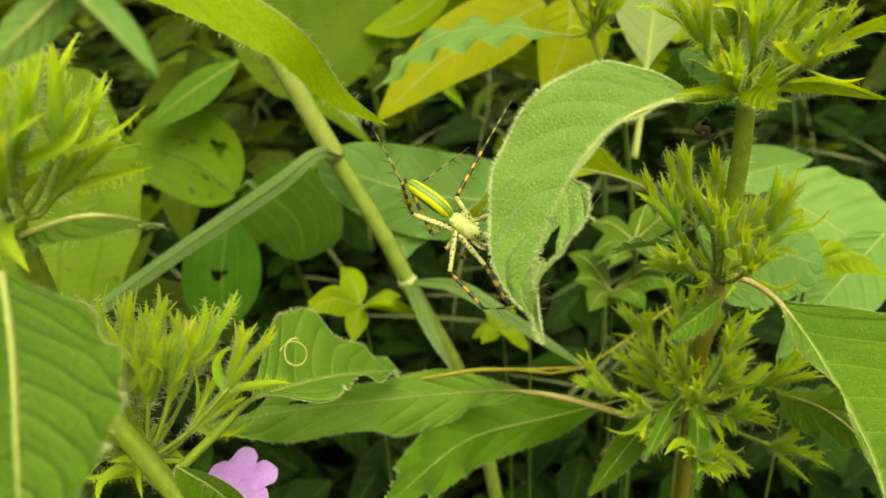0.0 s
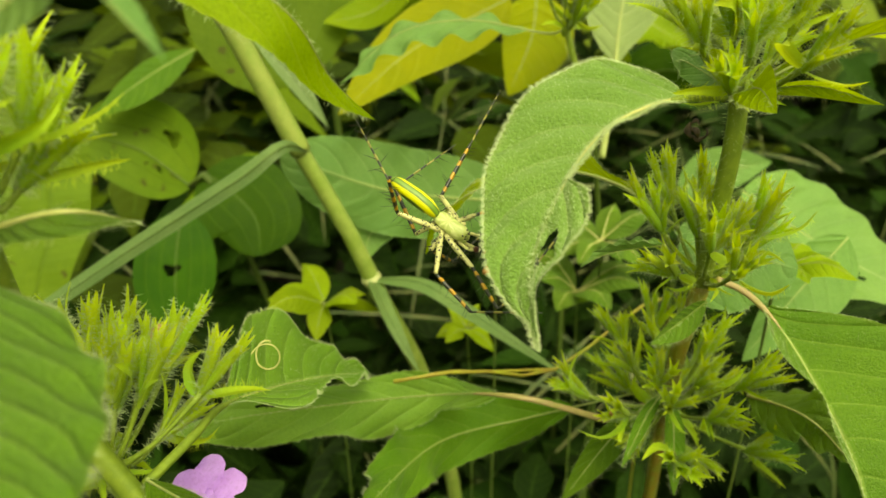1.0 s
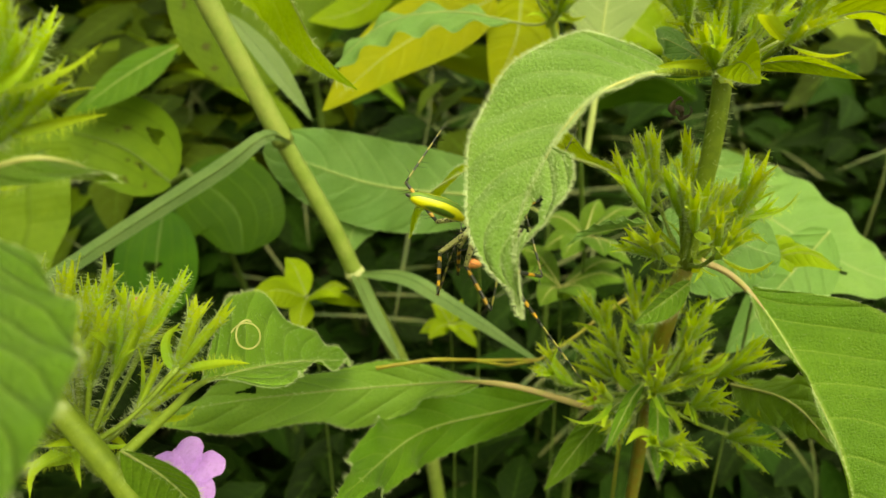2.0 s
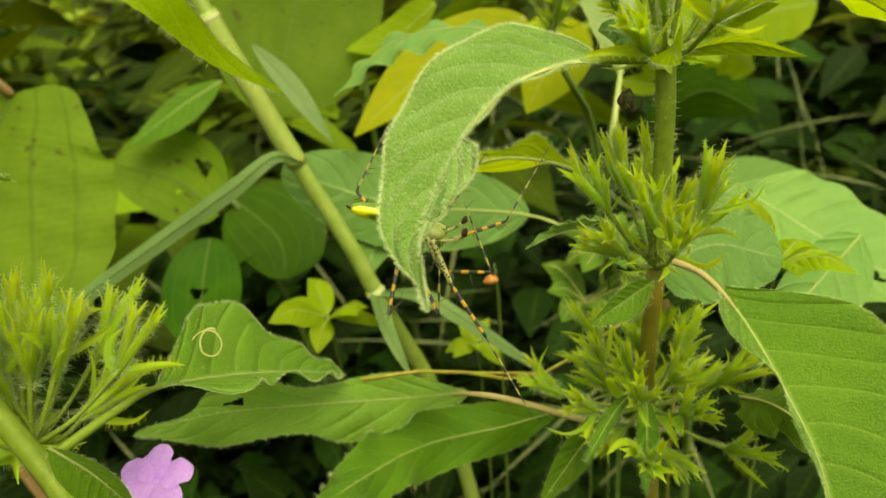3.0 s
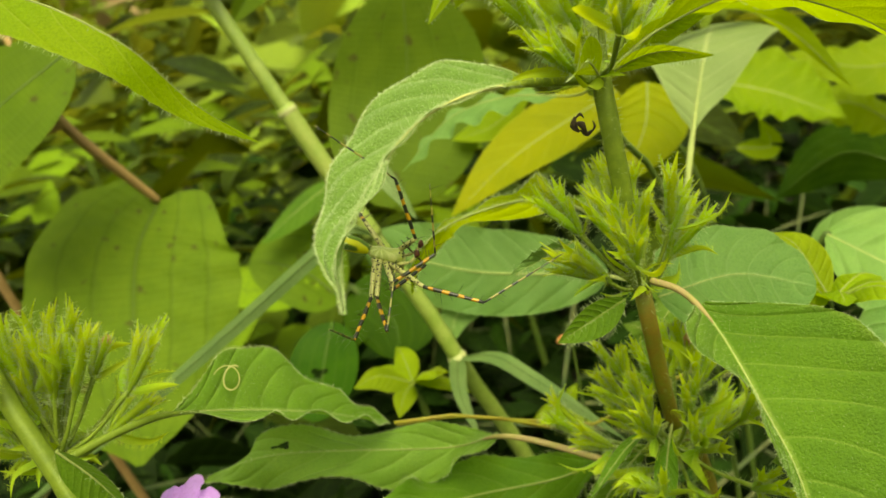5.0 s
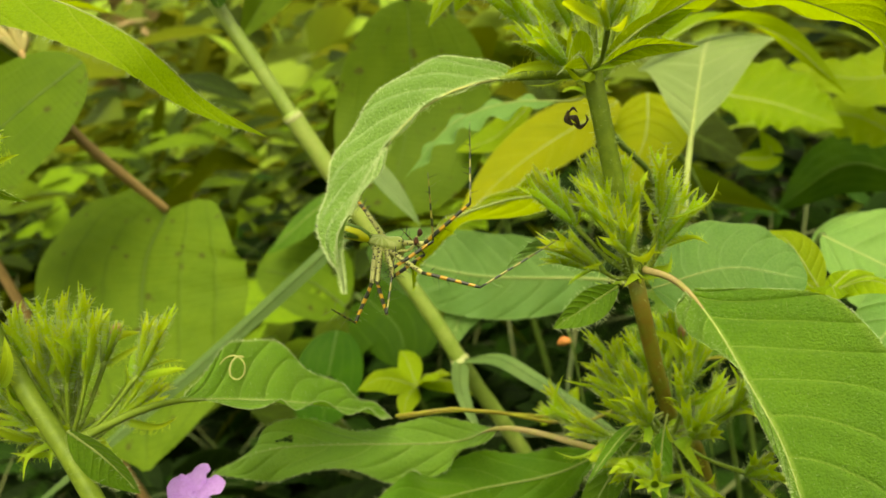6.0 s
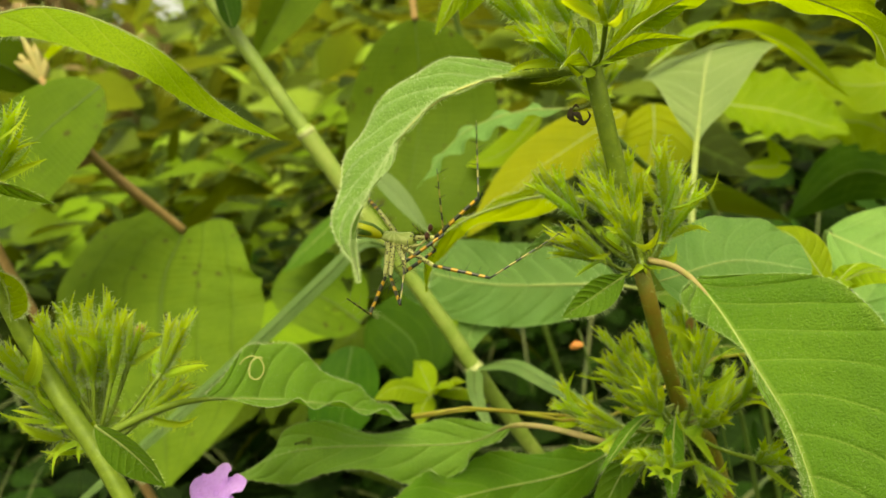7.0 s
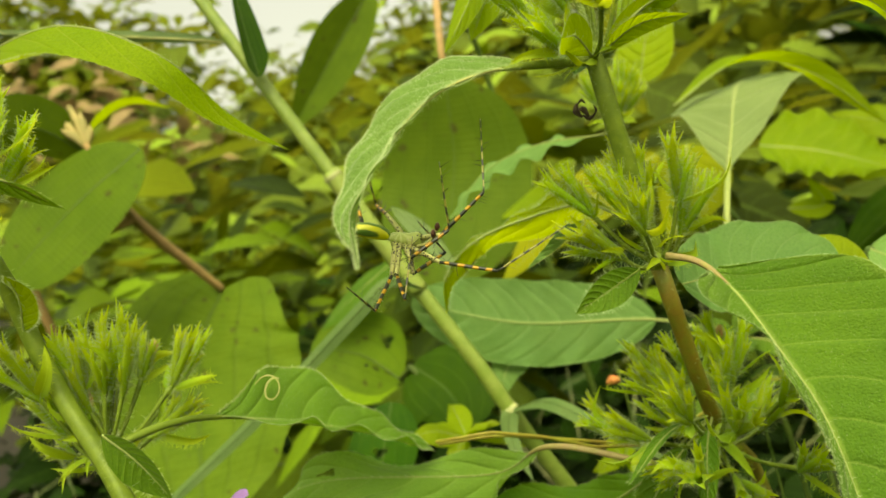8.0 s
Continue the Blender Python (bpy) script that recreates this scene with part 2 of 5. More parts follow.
def spline(points, n):
    """n + 1 points along a smooth curve through the given ones, evenly by length."""
    p = [Vector(q) for q in points]
    if len(p) == 2:
        p = [p[0], p[0].lerp(p[1], 0.5), p[1]]
    ext = [p[0] * 2 - p[1]] + p + [p[-1] * 2 - p[-2]]
    fine = []
    for i in range(1, len(ext) - 2):
        a, b, c, d = ext[i - 1:i + 3]
        for k in range(24):
            t = k / 24
            fine.append(0.5 * (2 * b + (c - a) * t + (2 * a - 5 * b + 4 * c - d) * t * t + (3 * b - a - 3 * c + d) * t ** 3))
    fine.append(p[-1])
    run = [0.0]
    for a, b in zip(fine, fine[1:]):
        run.append(run[-1] + (b - a).length)
    res, j = [], 0
    for i in range(n + 1):
        s = run[-1] * i / n
        while j < len(run) - 2 and run[j + 1] < s:
            j += 1
        f = (s - run[j]) / max(run[j + 1] - run[j], 1e-9)
        res.append(fine[j].lerp(fine[j + 1], min(max(f, 0), 1)))
    return res


def tangents(c):
    return [(c[min(i + 1, len(c) - 1)] - c[max(i - 1, 0)]).normalized() for i in range(len(c))]


def tube(points, radii, n=24, sides=10, square=0.0, bm=None):
    """A round or four-angled stalk along a curve, with closed ends; radii from start to end."""
    bm = bm or bmesh.new()
    c = spline(points, n)
    t = tangents(c)
    ref = t[0].orthogonal().normalized()
    rings = []
    for i, (p, d) in enumerate(zip(c, t)):
        ref = (ref - d * ref.dot(d)).normalized()
        other = d.cross(ref)
        f = i / n * (len(radii) - 1)
        k = min(int(f), len(radii) - 2)
        r = radii[k] + (radii[k + 1] - radii[k]) * (f - k)
        ring = []
        for s in range(sides):
            a = 2 * math.pi * s / sides
            q = r * (1 + square * math.cos(4 * a))
            ring.append(bm.verts.new(p + ref * math.cos(a) * q + other * math.sin(a) * q))
        rings.append(ring)
    for a, b in zip(rings, rings[1:]):
        for s in range(sides):
            bm.faces.new((a[s], a[(s + 1) % sides], b[(s + 1) % sides], b[s]))
    bm.faces.new(rings[0][::-1])
    bm.faces.new(rings[-1])
    return bm


PROFILES = {
    "ovate": lambda s: (math.sin(math.pi * min(1, s) ** 0.72)) ** 0.8 * (1 - 0.25 * s),
    "acuminate": lambda s: max(math.sin(math.pi * min(s / 0.93, 1) ** 0.8) ** 0.75 if s < 0.93 else 0, 0.3 * (1 - s) ** 0.6 * (s > 0.6)),
    "lance": lambda s: (math.sin(math.pi * s ** 0.85)) ** 0.9,
    "round": lambda s: max(0.0, 1 - abs(2 * s - 1) ** 2.3) ** 0.55,
    "blade": lambda s: min(1, s * 6) ** 0.5 * (1 - s ** 3),
    "drop": lambda s: (math.sin(math.pi * s ** 0.6)) ** 0.85,
}


def leaf_bmesh(mids, toward, wl, wr, shape="ovate", fold=20.0, ripple=0.0, waves=5, teeth=0.0, cup=0.0, petiole=0.0,
               holes=(), nu=60, nv=10, seed=0, facing=None, fold_keys=(), wide_keys=(), corrugate=0.2, lkeys=(), rkeys=(), count=9, lobe=0.0):
    """A blade along a midrib. toward: a point that its one half reaches towards; the other half is bent by fold degrees
    from flat. facing: in place of toward, the way the blade's upper face looks. lkeys, rkeys: the width of each half along the midrib. lobe: how far the base bulges back past the stalk. petiole: the share of the midrib before the blade begins. Returns the blade, the midrib's curve and the edges."""
    rng = random.Random(seed)
    c = spline(mids, 60)
    i0 = int(60 * petiole)
    c2 = spline(c[i0:], nu)
    t = tangents(c2)
    mid = c2[nu // 2]
    h = Vector(toward) - mid if facing is None else t[nu // 2].cross(Vector(facing))
    bm = bmesh.new()
    uvl = bm.loops.layers.uv.new("UVMap")
    rows, uvs, edges = [], {}, ([], [])
    ph = rng.random() * 6
    for i, (p, d) in enumerate(zip(c2, t)):
        s = i / nu
        if facing is not None:
            h = d.cross(Vector(facing))
        hh = (h - d * h.dot(d)).normalized()
        nrm = d.cross(hh)
        bent = fold
        if fold_keys:
            bent = float(np.interp(s, [k[0] for k in fold_keys], [k[1] for k in fold_keys]))
        other = Matrix.Rotation(radians(180 - bent), 3, d) @ hh
        w = PROFILES[shape](min(max(s, 0.004), 0.996))
        wide = float(np.interp(s, [k[0] for k in wide_keys], [k[1] for k in wide_keys])) if wide_keys else 1.0
        row = []
        spread = [w * wl, w * wr * wide]
        for k, keys in enumerate((lkeys, rkeys)):
            if keys:
                at = [s + q for q in (-0.03, -0.015, 0.0, 0.015, 0.03)]
                spread[k] = float(np.mean(np.interp(at, [q[0] for q in keys], [q[1] for q in keys])))
        for j in range(-nv, nv + 1):
            f = abs(j) / nv
            side, full = (hh, spread[0]) if j < 0 else (other, spread[1])
            q = p + side * (full * f)
            if lobe:
                q -= d * (lobe * 2 * f * (1 - 0.6 * f * f) * max(0.0, 1 - s / 0.3) ** 2)
            if j:
                q += nrm * (-cup * f * f * full)
                q += nrm * (ripple * f * f * math.sin(s * waves * 6.283 + ph + (1.7 if j > 0 else 0)) * min(1, 6 * s) * min(1, 6 * (1 - s)))
                q += side * (teeth * f ** 6 * (1 if i % 2 else -1)) * (rng.random() * 0.7 + 0.5)
                q += nrm * (corrugate * full * 0.05 * math.sin(f * 3.1) * math.cos((s - 0.2 * f ** 1.4) * count * 6.2832))
            v = bm.verts.new(q)
            uvs[v] = (s, 0.5 + 0.5 * j / nv)
            row.append(v)
        rows.append(row)
        edges[0].append((row[0].co.copy(), hh.copy()))
        edges[1].append((row[-1].co.copy(), other.copy()))
    for i in range(nu):
        for j in range(2 * nv):
            s, f = (i + 0.5) / nu, (j + 0.5 - nv) / nv
            gone = False
            for hs, hf, rs, rf in holes:
                a = math.atan2((f - hf) / rf, (s - hs) / rs)
                if math.hypot((s - hs) / rs, (f - hf) / rf) < 1 + 0.3 * math.sin(3 * a + hs * 40):
                    gone = True
            if gone:
                continue
            face = bm.faces.new((rows[i][j], rows[i + 1][j], rows[i + 1][j + 1], rows[i][j + 1]))
            for loop in face.loops:
                loop[uvl].uv = uvs[loop.vert]
    for v in [v for v in bm.verts if not v.link_faces]:
        bm.verts.remove(v)
    return bm, c, edges


def hair_mesh(name, roots, thick=0.000021):
    """Many fine hairs, each a thin curved spike: (root, direction, length)."""
    verts, faces = [], []
    for p, d, ln in roots:
        side = d.orthogonal().normalized() * thick
        bend = d.cross(side).normalized() * ln * 0.06
        k = len(verts)
        verts += [p - side, p + side, p + d * ln * 0.55 + side * 0.6 + bend * 0.5, p + d * ln * 0.55 - side * 0.6 + bend * 0.5, p + d * ln + bend]
        faces += [(k, k + 1, k + 2, k + 3), (k + 3, k + 2, k + 4)]
    me = bpy.data.meshes.new(name)
    me.from_pydata([tuple(v) for v in verts], [], faces)
    return me


def add_leaf(parent, mids, toward, wl, wr, mat, label="", rib=0.0003, ribmat=None, hairs=0, hair_len=0.0009, name="leaf", rib_share=0.9, stalk=0.0, stalkmat=None, fuzz=0, **kw):
    """A leaf under a plant: blade, raised midrib with its stalk, and a fringe of hairs where it has one."""
    if kw.get("shape") == "round":
        kw.setdefault("corrugate", 0.0)
    if kw.get("holes"):
        kw.setdefault("nu", 96)
        kw.setdefault("nv", 20)
    kw.setdefault("seed", int(1000 * sum(abs(a) for a in mids[0])) + len(mids))
    bm, c, edges = leaf_bmesh(mids, toward, wl, wr, **kw)
    lf = part(name, bm, mat, parent, label)
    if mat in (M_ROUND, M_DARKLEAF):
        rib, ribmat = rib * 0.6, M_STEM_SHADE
    if mat in (M_PALE, M_LIME, M_YELLOW, M_HERB_DEEP) and ribmat is None:
        rib, ribmat = rib * 0.6, M_MIDRIB_PALE
    if rib:
        part("midrib", tube(c[:int(60 * rib_share) + 1], [rib * 1.5, rib * 1.1, rib * 0.7, rib * 0.25], 40, 8), ribmat or M_MIDRIB, lf)
    if stalk:
        part("petiole", tube(c[:int(60 * kw["petiole"]) + 5], [stalk * 1.1, stalk, stalk * 0.9, rib * 1.2], 24, 10), stalkmat or ribmat or M_STEM, lf)
    if hairs:
        rng = random.Random(kw["seed"] + 5)
        roots = []
        for _ in range(hairs):
            e = edges[rng.randrange(2)]
            i = rng.randrange(1, len(e) - 2)
            f = rng.random()
            d = (e[i][1] + Vector([rng.uniform(-0.3, 0.3) for _ in range(3)])).normalized()
            roots.append((e[i][0].lerp(e[i + 1][0], f), d, hair_len * rng.uniform(0.5, 1.3)))
        for _ in range(hairs // 2):
            i = rng.randrange(2, 54)
            d = Vector([rng.gauss(0, 1) for _ in range(3)]).normalized()
            roots.append((c[i] + d * rib * 0.5, d, hair_len * rng.uniform(0.7, 1.5)))
        faces = lf.data.polygons
        for _ in range(fuzz):
            f = faces[rng.randrange(len(faces))]
            a, b = (lf.data.vertices[f.vertices[q]].co for q in (0, 2))
            d = f.normal * (1 if f.normal.z > 0 else -1)
            d = (d + Vector([rng.uniform(-0.6, 0.6) for _ in range(3)])).normalized()
            roots.append((a.lerp(b, rng.random()), d, hair_len * rng.uniform(0.4, 0.9)))
        part("hair_fringe", hair_mesh("hair_fringe", roots), M_HAIR, lf, kind="stuff")
    return lf


def add_stem(parent, points, radii, mat, name="stem", hairs=0, hair_len=0.0012, square=0.08, n=40, label=""):
    st = part(name, tube(points, radii, n, 14, square), mat, parent, label)
    if hairs:
        rng = random.Random(hairs)
        c = spline(points, 80)
        t = tangents(c)
        roots = []
        for _ in range(hairs):
            i = rng.randrange(80)
            r = radii[min(int(i / 80 * len(radii)), len(radii) - 1)]
            d = t[i].orthogonal().normalized()
            d = (Matrix.Rotation(rng.random() * 6.283, 3, t[i]) @ d).normalized()
            roots.append((c[i].lerp(c[i + 1], rng.random()) + d * r * 0.95, d, hair_len * rng.uniform(0.5, 1.2)))
        part("stem_hair", hair_mesh("stem_hair", roots, 0.00003), M_HAIR, st, kind="stuff")
    return st


# ---- bract clusters ----


def bract_mesh(k):
    """One pointed, keeled bract, 1 cm long, with bristles on its edges."""
    rng = random.Random(100 + k)
    bend = (0.12, 0.3, -0.08, 0.45)[k % 4]
    wide = (0.00075, 0.0009, 0.00065, 0.0014)[k % 4]
    c = [(0, 0, 0), (0.0035, 0, 0.0035 * bend), (0.007, 0, 0.007 * bend * 0.6), (0.01, 0, -0.002 * bend)]
    bm, line, edges = leaf_bmesh(c, (0.005, 0.003, 0.0012), wide, wide, "drop", fold=50 + 10 * (k % 3), nu=9, nv=2, seed=k, corrugate=0.0)
    uvl = bm.loops.layers.uv.active
    for e in edges:
        for i in range(1, 8):
            for _ in range(6):
                f = rng.random()
                p = e[i][0].lerp(e[min(i + 1, 8)][0], f)
                d = (e[i][1] + Vector([rng.uniform(-0.5, 0.5) for _ in range(3)])).normalized()
                s = Vector((0.00003, 0, 0))
                face = bm.faces.new([bm.verts.new(q) for q in (p - s, p + s, p + d * rng.uniform(0.0007, 0.0015))])
                for loop in face.loops:
                    loop[uvl].uv = (0.9, 0.5)
    me = bpy.data.meshes.new("bract")
    bm.to_mesh(me)
    bm.free()
    me.materials.append(M_BRACT)
    me.shade_smooth()
    return me


BRACTS = [bract_mesh(k) for k in range(4)]


def calyx_mesh(k):
    """A slender ribbed calyx tube with five flared pointed lobes and long soft hairs, about 9 mm long."""
    rng = random.Random(300 + k)
    bm = bmesh.new()
    uvl = bm.loops.layers.uv.new("UVMap")
    sides, long = 10, 0.0058 + 0.0008 * k

    def face(pts, uvs, mat=0):
        f = bm.faces.new(pts)
        f.material_index = mat
        for loop, uv in zip(f.loops, uvs):
            loop[uvl].uv = uv

    rings = []
    for n, (x, rad) in enumerate(((0, 0.0003), (0.15, 0.0005), (0.5, 0.0007), (0.85, 0.00064), (1.0, 0.00072))):
        rings.append([bm.verts.new((x * long, rad * (1 + 0.1 * (-1) ** q) * math.cos(6.2832 * q / sides), rad * (1 + 0.1 * (-1) ** q) * math.sin(6.2832 * q / sides))) for q in range(sides)])
    for n, (a, b) in enumerate(zip(rings, rings[1:])):
        for q in range(sides):
            u0, u1 = 0.1 + 0.12 * n, 0.22 + 0.12 * n
            face((a[q], b[q], b[(q + 1) % sides], a[(q + 1) % sides]), ((u0, q / 10), (u1, q / 10), (u1, (q + 1) / 10), (u0, (q + 1) / 10)))
    for lobe in range(5):
        ang = 6.2832 * (lobe + rng.uniform(-0.1, 0.1)) / 5
        ln, flare = rng.uniform(0.0034, 0.0056), rng.uniform(0.02, 0.4)
        out = Vector((0, math.cos(ang), math.sin(ang)))
        side = Vector((0, -math.sin(ang), math.cos(ang)))
        rows = []
        for n in range(5):
            f = n / 4
            c = Vector((long * 0.96 + ln * f * (1 - 0.25 * flare * f), 0, 0)) + out * (0.0005 + ln * flare * f ** 1.6)
            w = 0.00054 * (1 + 0.35 * math.sin(3.14 * min(f * 1.4, 1))) * (1 - f) ** 0.7 + 0.00003
            rows.append([bm.verts.new(c + side * w - out * w * 0.3), bm.verts.new(c + out * 0.0001), bm.verts.new(c - side * w - out * w * 0.3)])
        for n in range(4):
            for q in range(2):
                u0, u1 = 0.55 + 0.11 * n, 0.66 + 0.11 * n
                face((rows[n][q], rows[n + 1][q], rows[n + 1][q + 1], rows[n][q + 1]), ((u0, q / 2), (u1, q / 2), (u1, q / 2 + 0.5), (u0, q / 2 + 0.5)))
            for q in (0, 2):
                for _ in range(3):
                    p = rows[n][q].co.lerp(rows[n + 1][q].co, rng.random())
                    d = (side * (1 - q) + out * rng.uniform(0, 0.8) + Vector((rng.uniform(-0.2, 0.6), 0, 0))).normalized() * rng.uniform(0.0005, 0.001)
                    t = Vector((0.00004, 0, 0))
                    face([bm.verts.new(v) for v in (p - t, p + t, p + d)], ((0, 0), (0, 0), (1, 0)), 1)
    for _ in range(110):
        x, ang = rng.uniform(0.05, 1.0) * long, rng.random() * 6.2832
        d = Vector((rng.uniform(-0.1, 0.5), math.cos(ang), math.sin(ang))).normalized()
        p, t = Vector((x, 0.0006 * math.cos(ang), 0.0006 * math.sin(ang))), Vector((0.00004, 0, 0))
        face([bm.verts.new(v) for v in (p - t, p + t, p + d * rng.uniform(0.0007, 0.0017))], ((0, 0), (0, 0), (1, 0)), 1)
    me = bpy.data.meshes.new("calyx")
    bm.to_mesh(me)
    bm.free()
    me.materials.append(M_BRACT)
    me.materials.append(M_HAIR)
    me.shade_smooth()
    return me


CALYCES = [calyx_mesh(k) for k in range(4)]


def bract_cluster(parent, at, axis, radius=0.015, heads=9, per_head=6, seed=1, size=1.0, tilt=(25, 78), label="", buds=0, clear=None):
    """A whorl of hairy branchlets round a stem node, each ending in a tuft of calyces and narrow bracts; none grows towards clear."""
    rng = random.Random(seed)
    axis = Vector(axis).normalized()
    e1 = axis.orthogonal().normalized()
    e2 = axis.cross(e1)
    at = Vector(at)
    whorl = part("inflorescence", tube([at - axis * 0.002, at, at + axis * 0.003], [0.001, 0.0015, 0.001], 8, 10), M_STEM, parent, label or "yellow-green bristly whorl of calyces and bracts")
    places, roots, ends = [], [], []
    for hd in range(heads):
        phi = 6.283 * (hd + rng.uniform(-0.3, 0.3)) / heads
        el = radians(tilt[0] + (tilt[1] - tilt[0]) * ((hd * 0.618) % 1.0))
        d = (e1 * math.cos(phi) + e2 * math.sin(phi)) * math.cos(el) + axis * math.sin(el)
        if clear is not None and d.dot(Vector(clear).normalized()) > 0.3:
            continue
        ln = radius * (0.42 + 0.58 * ((hd * 0.382 + 0.2) % 1.0))
        end = at + d * ln + axis * 0.002
        half = at + d * ln * 0.5 - axis * 0.0005
        part("stalk", tube([at + d * 0.001, half, end], [0.0005, 0.00036, 0.0005], 8, 7), M_STEM, whorl)
        ends.append((end, d))
        for _ in range(90):
            q = Vector([rng.gauss(0, 1) for _ in range(3)]).normalized()
            f = rng.random()
            roots.append(((at + d * 0.001).lerp(half, f * 2) if f < 0.5 else half.lerp(end, f * 2 - 1), q, rng.uniform(0.001, 0.0018)))
        hx = (d + axis * rng.uniform(0.5, 1.3)).normalized()
        g1 = hx.orthogonal().normalized()
        g2 = hx.cross(g1)
        for b in range(per_head):
            a = 6.283 * b / per_head + rng.uniform(-0.3, 0.3)
            bd = (hx + (g1 * math.cos(a) + g2 * math.sin(a)) * (0.08 if b == 0 else rng.uniform(0.16, 0.42))).normalized()
            places.append((end - hx * rng.uniform(0.0, 0.003), bd, rng.uniform(0.75, 1.2) * size, CALYCES[rng.randrange(4)], "calyx"))
        for b in range(2):
            a = 6.283 * (b + rng.random()) / 2
            bd = (hx * 0.6 + d * 0.4 + (g1 * math.cos(a) + g2 * math.sin(a)) * rng.uniform(0.7, 1.2)).normalized()
            places.append((end - hx * 0.001, bd, rng.uniform(0.7, 1.25) * size, BRACTS[rng.choice((0, 1, 2, 3))], "bract"))
    for b in range(7):
        a = 6.283 * b / 7 + rng.uniform(-0.2, 0.2)
        bd = (e1 * math.cos(a) + e2 * math.sin(a) + axis * rng.uniform(-0.3, 0.7)).normalized()
        places.append((at + axis * rng.uniform(-0.001, 0.003), bd, rng.uniform(0.7, 1.1) * size, BRACTS[rng.choice((0, 1, 3))], "bract"))
    for p, bd, sc, me, nm in places:
        b = new(nm, me)
        b.parent = whorl
        b.matrix_basis = Matrix.Translation(p) @ bd.to_track_quat("X", "Z").to_matrix().to_4x4() @ pose(0, 0, 0, rng.uniform(-180, 180)) @ Matrix.Scale(sc, 4)
    part("bristles", hair_mesh("bristles", roots, 0.00004), M_HAIR, whorl, kind="stuff")
    for k in range(buds):
        p, d = ends[(k * 4 + 1) % len(ends)]
        d = (d + axis * 0.4).normalized()
        p = p + d * 0.004
        part("flower_bud", tube([p, p + d * 0.001, p + d * 0.0022, p + d * 0.003], [0.0003, 0.0009, 0.001, 0.0003], 8, 8), M_BUD, whorl, "small salmon pink flower bud")
    return whorl


# ---- ground ----
bm = bmesh.new()
bmesh.ops.create_grid(bm, x_segments=60, y_segments=60, size=1.0)
for v in bm.verts:
    r = max(abs(v.co.x), abs(v.co.y))
    k = 1.5 * r + 400 * r ** 9
    v.co *= k / max(r, 1e-6)
    v.co.z = 0.03 * noise.noise(v.co * 3) if k < 30 else 0
tagged(part("ground", bm, M_SOIL), "dark moist soil under the plants", "ground", kind="structure")

# ---- the bristly flowering herb that carries the arching leaf ----
NODE_TOP, NODE_MID, NODE_LOW = (0.0498, 0.1191, 0.4734), (0.0528, 0.1267, 0.4368), (0.0561, 0.1409, 0.4044)
herb = thing("flowering_herb", "bristly green herb with arching leaves and bract whorls", "plant", "bristly herbs", at=(0, 0, 0))
add_stem(herb, [(0.04, 0.125, 0.525), (0.0483, 0.1331, 0.4855), NODE_TOP, NODE_MID], [0.0013, 0.0014, 0.0015, 0.0016, 0.0016], M_STEM, hairs=900)
add_stem(herb, [NODE_MID, NODE_LOW, (0.066, 0.165, 0.34), (0.075, 0.19, 0.0)], [0.0016, 0.0015, 0.0016, 0.0018], M_STEM_RED, "lower_stem", hairs=700)
add_leaf(herb, [NODE_TOP, (0.0332, 0.1084, 0.4745), (0.0228, 0.1015, 0.4702),
                (0.0151, 0.0919, 0.4587), (0.0154, 0.0853, 0.4494)],
         None, 0.0122, 0.0095, M_DOWNY, "arching green leaf with a bitten hole near its tip", facing=(-0.46, -0.69, 0.54),
         fold_keys=[(0, -20), (0.5, -22), (0.76, -24), (0.84, -60), (1, -60)], wide_keys=[(0, 0.03), (0.53, 0.03), (0.545, 0.45), (0.6, 0.68), (0.68, 0.85), (0.78, 0.8), (1, 0.75)], ripple=0.0005, teeth=0.00012, petiole=0.2, holes=[(0.74, 0.4, 0.05, 0.3)], hairs=4200, fuzz=6000, hair_len=0.00075, corrugate=0.8, nu=110, nv=14, rib=0.0003, rib_share=0.66, stalk=0.0008, shape="acuminate")
add_leaf(herb, [(0.0545, 0.1250, 0.4385), (0.0590, 0.1225, 0.4372), (0.0625, 0.1180, 0.4345), (0.0655, 0.1125, 0.4305), (0.0688, 0.1055, 0.4243), (0.0718, 0.1005, 0.4180), (0.0734, 0.0960, 0.4115), (0.0744, 0.0920, 0.4030), (0.0748, 0.0895, 0.3940)],
         None, 0.0072, 0.0175, M_HERB, "broad veined green leaf with a frayed edge", facing=(0.45, -0.35, 0.82), fold=-27, cup=0.3,
         lkeys=[(0, 0.0005), (0.05, 0.0045), (0.1, 0.0075), (0.17, 0.0085), (0.23, 0.0078), (0.27, 0.002), (0.35, 0.0006), (0.39, 0.0026), (0.42, 0.0018), (0.6, 0.003), (0.8, 0.0028), (1, 0.0002)],
         rkeys=[(0, 0.0006), (0.05, 0.004), (0.12, 0.009), (0.22, 0.0145), (0.34, 0.0168), (0.48, 0.0168), (0.64, 0.015), (0.78, 0.0115), (0.9, 0.0065), (1, 0.0002)],
         ripple=0.0006, waves=3, teeth=0.0001, petiole=0.16, hairs=900, fuzz=3500, hair_len=0.0005, corrugate=0.35, nu=110, nv=16, count=10, rib=0.00016, ribmat=M_MIDRIB_PALE, stalk=0.0006, stalkmat=M_PETIOLE)
